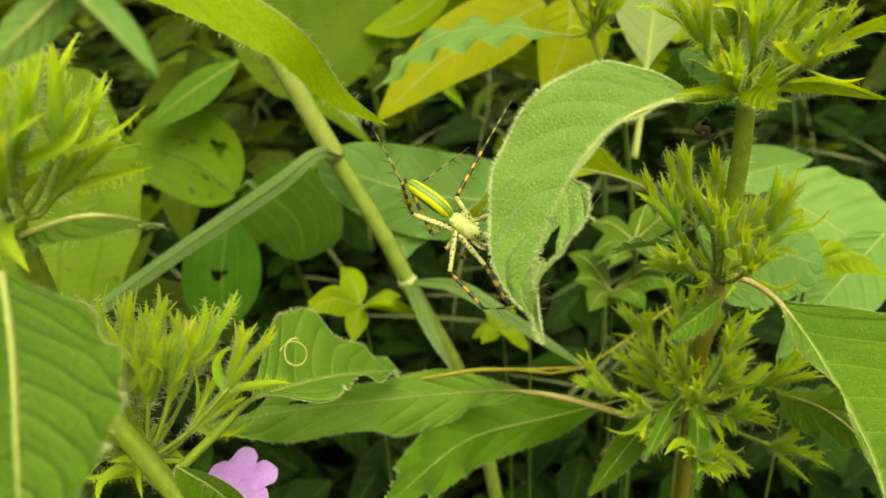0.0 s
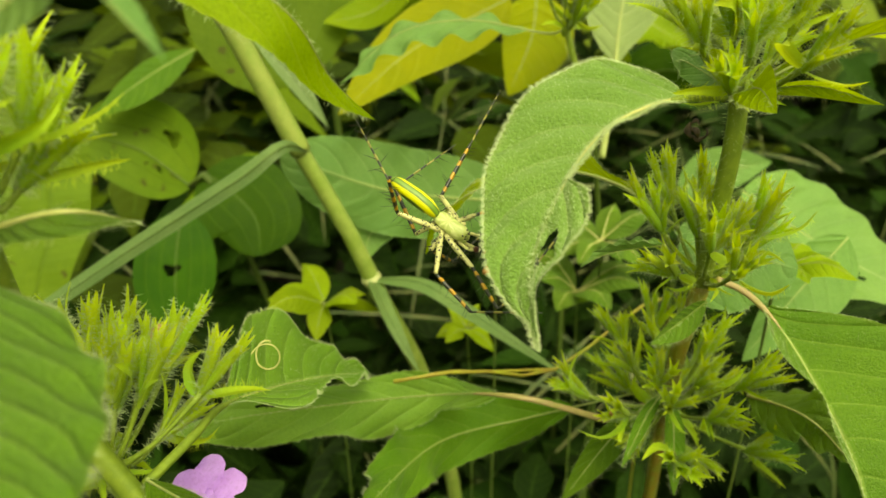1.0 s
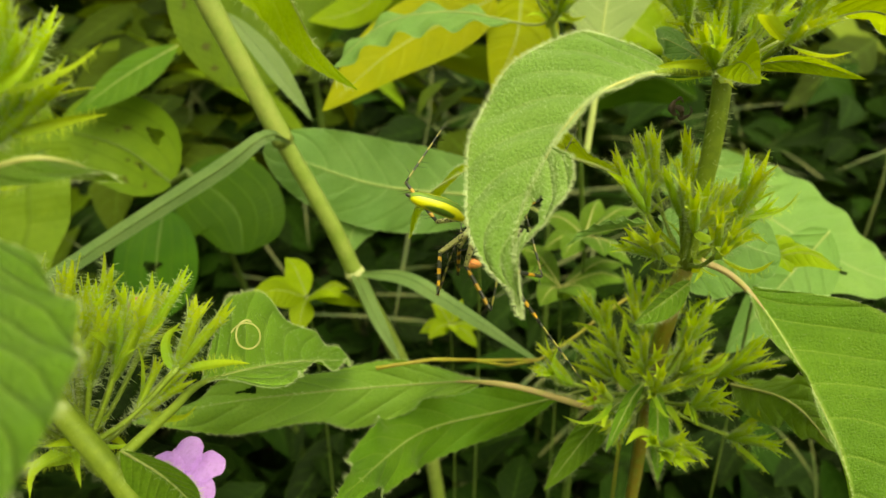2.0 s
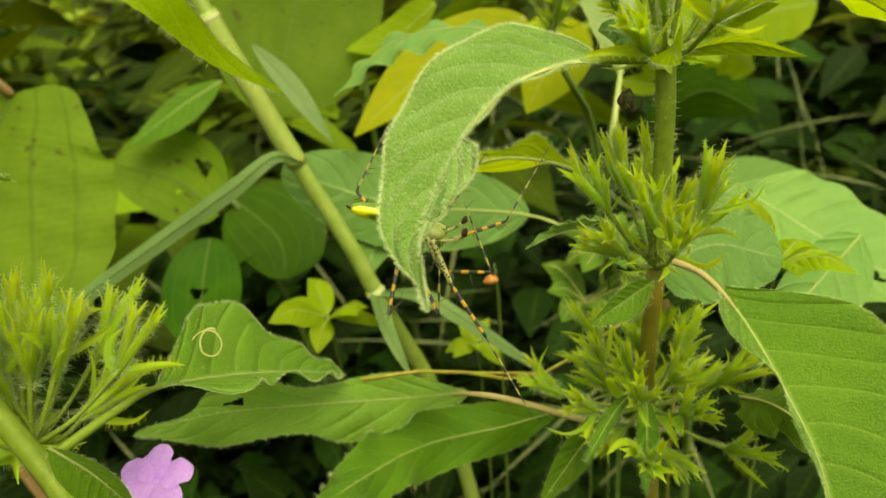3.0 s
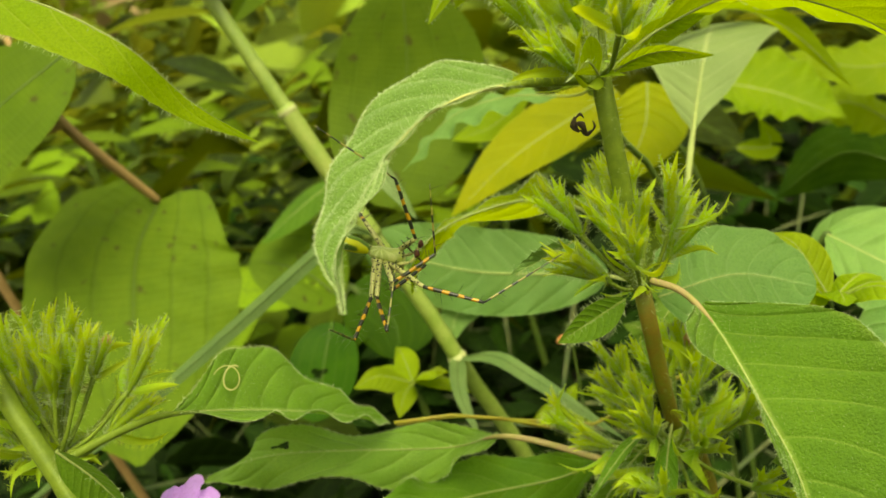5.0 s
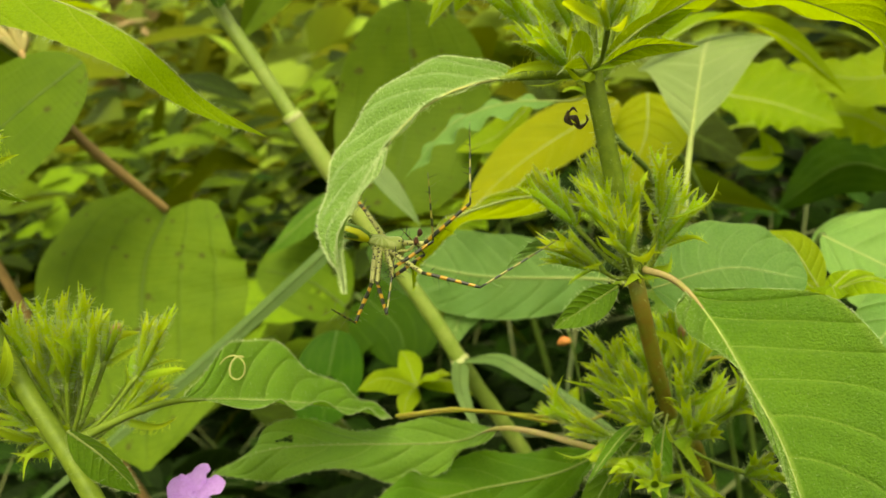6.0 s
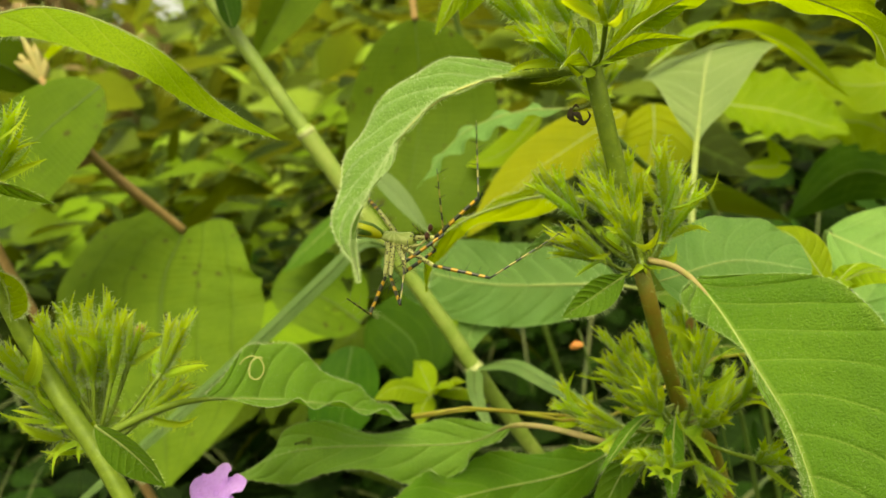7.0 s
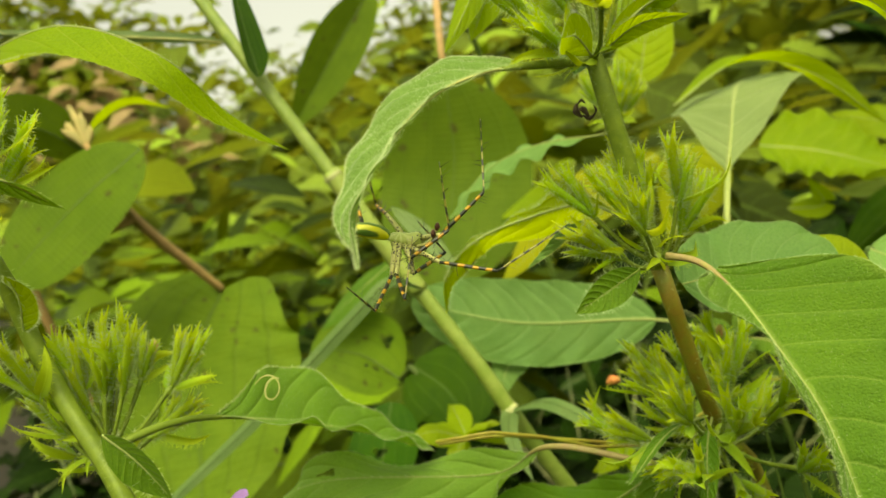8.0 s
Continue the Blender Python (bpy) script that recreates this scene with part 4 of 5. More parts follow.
# ---- yellow-leaved plant ----
yellow = thing("yellow_leaved_plant", "plant with bright yellow and lime leaves", "plant")
add_leaf(yellow, [(0.0455, 0.3543, 0.4538), (0.0036, 0.3350, 0.4350), (-0.0255, 0.3111, 0.4144)], (0.0175, 0.3180, 0.4250), 0.0195, 0.019, M_YELLOW, "bright yellow leaf", fold=15, shape="ovate", rib=0.0005)
add_leaf(yellow, [(0.0586, 0.3605, 0.4552), (0.0560, 0.3521, 0.4372), (0.0452, 0.3367, 0.4160)], (0.0759, 0.3500, 0.4325), 0.02, 0.016, M_YELLOW, "", fold=15, shape="ovate", rib=0.0005)
add_leaf(yellow, [(0.0065, 0.3732, 0.4589), (-0.0146, 0.3770, 0.4435), (-0.0357, 0.3748, 0.4389)], (-0.0142, 0.3613, 0.4335), 0.014, 0.014, M_LIME, "", fold=15, shape="ovate", rib=0.0005)
add_leaf(yellow, [(0.0655, 0.2500, 0.4180), (0.0690, 0.2600, 0.4360), (0.0745, 0.2800, 0.4560), (0.0795, 0.2970, 0.4710), (0.0850, 0.3300, 0.4760)], None, 0.025, 0.024, M_WASHED, "broad pale wedge-shaped leaf on a whitish stalk", facing=(-0.1, -0.7, 0.7), fold=10, petiole=0.3, stalk=0.0011,
         lkeys=[(0, 0.0005), (0.1, 0.004), (0.4, 0.016), (0.6, 0.024), (0.75, 0.022), (0.9, 0.012), (1, 0)], rkeys=[(0, 0.0005), (0.1, 0.005), (0.4, 0.018), (0.6, 0.026), (0.75, 0.022), (0.9, 0.012), (1, 0)],
         ripple=0.0015, waves=2, rib=0.0005, ribmat=M_MIDRIB_PALE, corrugate=0.3)
add_leaf(yellow, [(0.0927, 0.4273, 0.4465), (0.1206, 0.4254, 0.4372), (0.1489, 0.4127, 0.4228)], (0.1252, 0.4389, 0.4538), 0.028, 0.022, M_LIME, "", fold=15, ripple=0.003, shape="ovate", rib=0.0005)
add_leaf(yellow, [(0.0577, 0.3009, 0.4710), (0.0824, 0.3101, 0.4815), (0.1076, 0.3179, 0.4724), (0.1317, 0.3240, 0.4463)], (0.0837, 0.3214, 0.4856), 0.006, 0.006, M_LIME, "", fold=50, shape="lance", rib=0.0005)
add_leaf(yellow, [(0.0473, 0.2982, 0.4821), (0.0524, 0.3013, 0.4983), (0.0612, 0.3058, 0.5179)], None, 0.012, 0.012, M_LIME, "", facing=(0, -0.9, 0.3), fold=15, shape="ovate", rib=0.0003)
add_leaf(yellow, [(0.1001, 0.4237, 0.4118), (0.1175, 0.4281, 0.4105), (0.1131, 0.4299, 0.4245)], (0.1139, 0.4257, 0.4038), 0.006, 0.006, M_LIME, "", fold=25, shape="lance", rib=0.0004)
# Dark leaf colour used here to paint a shaded gap.
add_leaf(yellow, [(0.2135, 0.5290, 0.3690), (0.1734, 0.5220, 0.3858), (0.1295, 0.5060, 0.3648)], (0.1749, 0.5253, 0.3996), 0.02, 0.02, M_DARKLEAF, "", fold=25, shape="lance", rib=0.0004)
add_leaf(yellow, [(0.2183, 0.4742, 0.4442), (0.1695, 0.4539, 0.4417), (0.1318, 0.4515, 0.4543)], None, 0.02, 0.02, M_LIME, "", facing=(0.1, -0.8, 0.6), fold=15, ripple=0.002, shape="ovate", rib=0.0004)
add_leaf(yellow, [(0.1928, 0.4884, 0.4051), (0.1650, 0.4784, 0.4217), (0.1270, 0.4720, 0.4229)], None, 0.014, 0.016, M_LIME, "", facing=(0, -0.75, 0.66), fold=20, ripple=0.002, shape="ovate", rib=0.0004)
add_leaf(pale, [(0.1101, 0.2948, 0.3888), (0.1274, 0.3005, 0.3944), (0.1527, 0.3077, 0.3967)], (0.1282, 0.3025, 0.4027), 0.012, 0.01, M_PALE, "", fold=25, shape="ovate", rib=0.0004)
add_stem(yellow, [(0.0308, 0.3523, 0.4495), (0.08, 0.4, 0.4), (0.1, 0.42, 0.2), (0.1, 0.43, 0.0)], [0.0012, 0.0014, 0.0016], M_STEM_SHADE)

# ---- herb behind with a star-shaped whorl ----
herb3 = thing("flowering_herb", "smaller bristly herb behind with serrated leaf", "plant", "bristly herbs")
TOP3 = (0.0428, 0.2164, 0.4657)
add_stem(herb3, [TOP3, (0.0465, 0.2169, 0.4548)], [0.0008, 0.0009], M_STEM, hairs=150)
# Lower length uses the stem colour that has shade painted in.
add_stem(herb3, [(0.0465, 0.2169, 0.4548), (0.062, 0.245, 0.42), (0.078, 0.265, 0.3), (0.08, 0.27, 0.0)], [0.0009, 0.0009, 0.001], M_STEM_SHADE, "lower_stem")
bract_cluster(herb3, TOP3, (0.1, -0.1, 1), 0.01, 7, 5, seed=9, size=0.9)
add_leaf(herb3, [TOP3, (0.0374, 0.2180, 0.4641), (0.0175, 0.2273, 0.4656), (-0.0018, 0.2308, 0.4611), (-0.0187, 0.2295, 0.4467)], (0.0032, 0.2435, 0.4647), 0.0065, 0.0065, M_PALE, "serrated light green leaf", fold=35, ripple=0.0015, teeth=0.00006, petiole=0.15, shape="lance", rib=0.0004)
add_leaf(herb3, [(0.0289, 0.1674, 0.5133), (0.0256, 0.1620, 0.4992), (0.0204, 0.1590, 0.4891)], None, 0.0055, 0.0055, M_LIME, "", facing=(0, -0.9, 0.3), fold=40, hairs=120, shape="lance", rib=0.0002)
add_leaf(herb3, [(0.0289, 0.1674, 0.5133), (0.0232, 0.1558, 0.4976), (0.0165, 0.1496, 0.4864)], None, 0.0035, 0.0035, M_LIME, "", facing=(0, -0.9, 0.3), fold=50, hairs=120, shape="lance", rib=0.0002)
STAR = (-0.0255, 0.2267, 0.3764)


def star_sprig(center, size, mat, seed, label):
    """A young shoot whose pointed leaves spread like a star."""
    rng = random.Random(seed)
    sp = thing("young_sprig", label, "plant", at=(0, 0, 0))
    c = Vector(center)
    add_stem(sp, [tuple(c), tuple(c + Vector((0.004, 0.006, -0.05))), tuple(c + Vector((0.008, 0.012, -0.15))), (c.x + 0.015, c.y + 0.02, 0.0)], [0.0004, 0.0003, 0.0003], M_STEM_SHADE)
    for k in range(7):
        a = 6.283 * k / 7 + seed
        d = Vector((math.cos(a), math.sin(a) * 0.7 - 0.25, rng.uniform(-0.35, 0.7))).normalized()
        s = size * rng.uniform(0.7, 1.1)
        side = d.cross(Vector((0, -0.4, 1))).normalized()
        add_leaf(sp, [tuple(c), tuple(c + d * s * 0.55 + Vector((0, 0, 0.12 * s))), tuple(c + d * s - Vector((0, 0, 0.1 * s)))], tuple(c + d * s * 0.5 + side * s), s * 0.27, s * 0.27, mat, "", fold=35, shape="lance", rib=0.0002, petiole=0.05, nu=14, nv=4)
    return sp


star_sprig(STAR, 0.021, M_LIME, 1, "young yellow-green sprig with pointed leaves")
star_sprig((0.0923, 0.1742, 0.4153), 0.02, M_LIME, 2, "young lime sprig beside the pale leaves")
star_sprig((0.0219, 0.2394, 0.3588), 0.012, M_LIME, 3, "small yellowish sprig by the vine")
star_sprig((0.0638, 0.2334, 0.3955), 0.02, M_HERB, 4, "young green sprig in shade")
star_sprig((0.0583, 0.2352, 0.3757), 0.022, M_HERB, 5, "young green sprig in shade")

# ---- vine, tendril and small litter ----
vine = thing("vine", "thin yellow-brown vine with a curled tendril", "vine")
VL, VR = (-0.0030, 0.1440, 0.4040), (0.0380, 0.1700, 0.3890)
add_stem(vine, [VL, (0.0060, 0.1460, 0.4045), (0.0170, 0.1540, 0.3995), VR, (0.08, 0.21, 0.385), (0.1, 0.27, 0.28), (0.12, 0.3, 0.0)], [0.0004, 0.0005, 0.0004, 0.0004], M_VINE, square=0)
add_stem(vine, [(-0.0028, 0.1450, 0.4030), (0.0088, 0.1510, 0.4015), (0.0190, 0.1560, 0.3980), VR], [0.0003, 0.0004, 0.0004], M_VINE, "tendril", square=0)
coil = []
CC = Vector((-0.0246, 0.1196, 0.4273))
for k in range(27):
    a = 2.6 - k * 0.3
    r = 0.0025 - 0.00001 * k if k < 17 else 0.00233 - 0.00016 * (k - 16)
    coil.append(tuple(CC + Vector((math.cos(a) * r, math.sin(a) * r * 0.5 + 0.0002 * k - 0.003, math.sin(a) * r))))
add_stem(vine, coil, [0.00012, 0.00015, 0.00018], M_MIDRIB, "tendril", square=0, n=80)
bud = thing("orange_bud", "tiny orange flower bud on a thin stalk", "flower bud")
BO = (0.0245, 0.2207, 0.3904)
part("bud", tube([BO, tuple(Vector(BO) + Vector((0.0015, 0, 0.001))), tuple(Vector(BO) + Vector((0.004, 0, 0.001)))], [0.0006, 0.0016, 0.0007], 8, 8), M_BUD_ORANGE, bud)
add_stem(bud, [BO, (0.03, 0.225, 0.36), (0.04, 0.23, 0.0)], [0.0004, 0.0005, 0.0007], M_STEM_SHADE)
bug = thing("withered_floret", "shrivelled dark brown dried floret caught on the stem", "dried flower")
BG = Vector((0.0455, 0.1239, 0.4661))
for a, b, c, w in (((-0.0008, 0, 0.0018), (-0.0012, 0, 0), (-0.0002, 0, -0.0014), 0.0007), ((-0.001, 0, 0.0004), (0.0004, -0.0006, 0.0002), (0.0012, 0, -0.0016), 0.0006),
                   ((0, 0, -0.001), (0.0012, 0.0004, -0.002), (0.0028, 0, -0.0012), 0.0004), ((-0.0006, 0, 0.0015), (0.0003, 0, 0.0022), (0.001, 0, 0.0013), 0.0003), ((0.0022, 0, -0.0016), (0.003, 0, -0.0006), (0.0026, 0, 0.0006), 0.00022)):
    part("dried_petal", tube([tuple(BG + Vector(q) * 0.8) for q in (a, b, c)], [w * 0.3, w, w * 0.3], 8, 6, 0.2), M_DRY, bug)

# ---- lynx spider ----


def banded_material(name, base, band, period, share, dots=0.0, rough=0.35, through=0.0):
    """Cuticle with dark rings or dots along a limb's own length."""
    m = Nodes(name)
    obj = m.add("ShaderNodeTexCoord").outputs["Object"]
    x = m.add("ShaderNodeSeparateXYZ", i0=obj).outputs[0]
    wob = m.noise(900, 2, 0.5, obj)
    ph = m.math("FRACT", m.math("ADD", m.math("DIVIDE", x, period), m.math("MULTIPLY", wob, 0.7)))
    ring = m.step(m.math("ABSOLUTE", m.math("SUBTRACT", ph, 0.5)), share, share * 0.8)
    if dots:
        v = m.add("ShaderNodeTexVoronoi", Scale=1500.0, Vector=obj).outputs["Distance"]
        ring = m.math("MAXIMUM", m.math("MULTIPLY", ring, 0.6), m.step(v, 0.34, 0.27, 0.0, dots))
    col = m.mix(m.step(wob, 0.3, 0.7, 0.0, 0.5), rgb(*base), rgb(*[c * 0.7 for c in base]))
    col = m.mix(ring, col, rgb(*band))
    sh = m.add("ShaderNodeBsdfPrincipled", Base_Color=col, Roughness=rough)
    tr = m.add("ShaderNodeBsdfTranslucent", Color=col)
    last = m.add("ShaderNodeMixShader", Fac=through, i1=sh.outputs[0], i2=tr.outputs[0])
    m.t.links.new(last.outputs[0], m.out.inputs[0])
    return m.mat


def striped_material(name):
    """Abdomen: green, a yellow band along each flank and a pale line along the back."""
    m = Nodes(name)
    obj = m.add("ShaderNodeTexCoord").outputs["Object"]
    q = m.add("ShaderNodeSeparateXYZ", i0=obj)
    y = m.math("ABSOLUTE", q.outputs[1])
    wob = m.noise(1200, 3, 0.6, obj)
    flank = m.step(m.math("ABSOLUTE", m.math("SUBTRACT", y, 0.0008)), 0.0004, 0.00024)
    green = m.mix(wob, rgb(0.035, 0.085, 0.008), rgb(0.08, 0.17, 0.012))
    col = m.mix(flank, green, rgb(0.55, 0.56, 0.02))
    col = m.mix(m.step(y, 0.0004, 0.00015, 0.0, 0.6), col, rgb(0.14, 0.26, 0.02))
    under = m.step(q.outputs[2], -0.0002, -0.001)
    col = m.mix(m.math("MULTIPLY", under, 0.7), col, rgb(0.3, 0.24, 0.06))
    sh = m.add("ShaderNodeBsdfPrincipled", Base_Color=col, Roughness=0.45)
    m.t.links.new(sh.outputs[0], m.out.inputs[0])
    return m.mat


def carapace_material(name):
    """Carapace: pale hairy rays on translucent green."""
    m = Nodes(name)
    obj = m.add("ShaderNodeTexCoord").outputs["Object"]
    q = m.add("ShaderNodeSeparateXYZ", i0=obj)
    ang = m.math("ARCTAN2", q.outputs[1], m.math("ADD", q.outputs[0], 0.0008))
    ray = m.step(m.math("SINE", m.math("MULTIPLY", ang, 9.0)), -0.2, 0.7)
    wob = m.noise(2500, 3, 0.6, obj)
    col = m.mix(m.math("MULTIPLY_ADD", ray, 0.35, m.math("MULTIPLY", wob, 0.5)), rgb(0.26, 0.34, 0.05), rgb(0.58, 0.62, 0.26))
    col = m.mix(m.step(wob, 0.62, 0.7, 0.0, 0.5), col, rgb(0.1, 0.1, 0.04))
    bp = m.add("ShaderNodeBump", Height=m.math("MULTIPLY_ADD", ray, 0.3, wob), Strength=0.5, Distance=0.0002)
    sh = m.add("ShaderNodeBsdfPrincipled", Base_Color=col, Roughness=0.4, Normal=bp.outputs[0])
    m.t.links.new(sh.outputs[0], m.out.inputs[0])
    return m.mat


M_FEMUR = banded_material("pale_spotted_femur", (0.62, 0.62, 0.24), (0.02, 0.02, 0.014), 0.002, 0.03, dots=0.95, through=0.25)
M_TIBIA = banded_material("orange_banded_tibia", (0.52, 0.29, 0.02), (0.02, 0.025, 0.015), 0.0023, 0.3, through=0.1)
M_TARSUS = banded_material("dark_banded_tarsus", (0.26, 0.24, 0.05), (0.02, 0.025, 0.015), 0.0026, 0.3, through=0.0)
M_CEPH = carapace_material("pale_green_carapace")
M_ABDOMEN = striped_material("green_yellow_abdomen")
M_BLACK = plain_material("black_cuticle", (0.012, 0.012, 0.01), (0.03, 0.02, 0.012), 900, 0.3, 0.1)
M_PALP = plain_material("dark_red_palp", (0.09, 0.03, 0.015), (0.05, 0.02, 0.012), 900, 0.35, 0.1)

spider = thing("lynx_spider", "slender green lynx spider with spiny black and orange banded legs", "spider")


def oval(stations, sides=16):
    """A body lofted along x through (x, z, half width, half height)."""
    bm = bmesh.new()
    rings = []
    for x, z, w, h in stations:
        rings.append([bm.verts.new((x, w * math.cos(6.2832 * k / sides), z + h * math.sin(6.2832 * k / sides))) for k in range(sides)])
    for a, b in zip(rings, rings[1:]):
        for k in range(sides):
            bm.faces.new((a[k], a[(k + 1) % sides], b[(k + 1) % sides], b[k]))
    bm.faces.new(rings[0][::-1])
    bm.faces.new(rings[-1])
    bmesh.ops.subdivide_edges(bm, edges=[e for e in bm.edges], cuts=1, smooth=1.0, use_grid_fill=True)
    return bm


part("cephalothorax", oval([(-0.0028, 0.0002, 0.0004, 0.0004), (-0.0022, 0.0004, 0.0011, 0.0008), (-0.001, 0.0004, 0.0014, 0.001), (0.0005, 0.0005, 0.0013, 0.0011),
                            (0.0018, 0.0008, 0.0013, 0.0013), (0.0026, 0.0008, 0.001, 0.0012), (0.003, 0.0006, 0.0005, 0.0007)]), M_CEPH, spider, "pale green carapace")
part("abdomen", oval([(-0.0023, 0.0004, 0.0003, 0.0003), (-0.003, 0.0006, 0.0008, 0.0009), (-0.0045, 0.0008, 0.0012, 0.0013), (-0.0065, 0.0008, 0.0013, 0.0014), (-0.0085, 0.0006, 0.0012, 0.0012),
                      (-0.0103, 0.0004, 0.001, 0.001), (-0.0112, 0.0003, 0.0006, 0.0006), (-0.0115, 0.0003, 0.0002, 0.0002)]), M_ABDOMEN, spider, "long tapering green abdomen with yellow flanks")
part("spinneret", oval([(-0.0112, 0.0003, 0.0003, 0.0003), (-0.0117, 0.0002, 0.0003, 0.0003), (-0.0121, 0.0002, 0.0001, 0.0001)], 8), M_BLACK, spider)
for sy in (-1, 1):
    part("chelicera", tube([(0.0028, sy * 0.0005, 0.0004), (0.003, sy * 0.0005, -0.0008), (0.0026, sy * 0.0004, -0.0018)], [0.0005, 0.00045, 0.0002], 8, 8), M_CEPH, spider)
    part("palp", tube([(0.0024, sy * 0.001, 0.0), (0.0042, sy * 0.0014, 0.0012), (0.005, sy * 0.0014, 0.0026)], [0.00025, 0.00025, 0.00022], 10, 8), M_FEMUR, spider)
    part("palp_tip", tube([(0.005, sy * 0.0014, 0.0025), (0.0051, sy * 0.0014, 0.0031), (0.005, sy * 0.0014, 0.0039)], [0.00025, 0.0005, 0.0002], 8, 8), M_PALP, spider, "dark red-brown bulb")
    for ex, ey, ez in ((0.0027, 0.0003, 0.0017), (0.0023, 0.0006, 0.0019), (0.0029, 0.0005, 0.0013)):
        bm = bmesh.new()
        bmesh.ops.create_icosphere(bm, subdivisions=2, radius=0.00016, matrix=Matrix.Translation((ex, sy * ey, ez)))
        part("eye", bm, M_BLACK, spider)

LEN = {"front": (0.0072, 0.0098, 0.0145), "middle": (0.0062, 0.0078, 0.011), "rear": (0.0066, 0.008, 0.0118)}


def limb(name, length, r0, r1, mat, spines, seed):
    """One leg segment along +x from its joint, with stiff black spines."""
    rng = random.Random(seed)
    seg = part(name, tube([(0, 0, 0), (length * 0.5, 0, 0), (length, 0, 0)], [r0 * 0.8, r0, (r0 + r1) / 2, r1], 14, 8), mat, spider)
    roots = []
    for k in range(spines):
        a, x = rng.random() * 6.283, length * (0.12 + 0.8 * k / max(spines - 1, 1))
        d = Vector((0.45, math.cos(a), math.sin(a))).normalized()
        roots.append((Vector((x, 0, 0)) + d * r1 * 0.6, d, rng.uniform(0.0014, 0.0026)))
    part("spine_fringe", hair_mesh("spine_fringe", roots, 0.00006), M_BLACK, seg, "fine black spines", "stuff")
    return seg


BODY = [(0, (0.0059, 0.1123, 0.4543), (-0.0018, 0.1154, 0.4598), (-0.1, -0.6, 0.8)), (1.2, (0.0059, 0.1123, 0.4543), (-0.0018, 0.1154, 0.4598), (-0.1, -0.6, 0.8)),
        (2.3, (0.0140, 0.1088, 0.4508), (0.0043, 0.1076, 0.4548), (0.0, -0.3, 0.95)), (8, (0.0140, 0.1088, 0.4508), (0.0043, 0.1076, 0.4548), (0.0, -0.3, 0.95))]


def body_pose(t):
    """The spider's pose at t: it stands still, crosses over between 1.2 and 2.3 s, and stands still again."""
    f = min(max((t - 1.2) / 1.1, 0), 1)
    f = f * f * (3 - 2 * f)
    a, b = BODY[0], BODY[2]
    c = Vector(a[1]).lerp(Vector(b[1]), f)
    x = (Vector(a[1]) - Vector(a[2])).normalized().lerp((Vector(b[1]) - Vector(b[2])).normalized(), f).normalized()
    up = Vector(a[3]).lerp(Vector(b[3]), f)
    y = up.cross(x).normalized()
    m = Matrix((x, y, x.cross(y))).transposed().to_4x4()
    m.translation = c
    return m


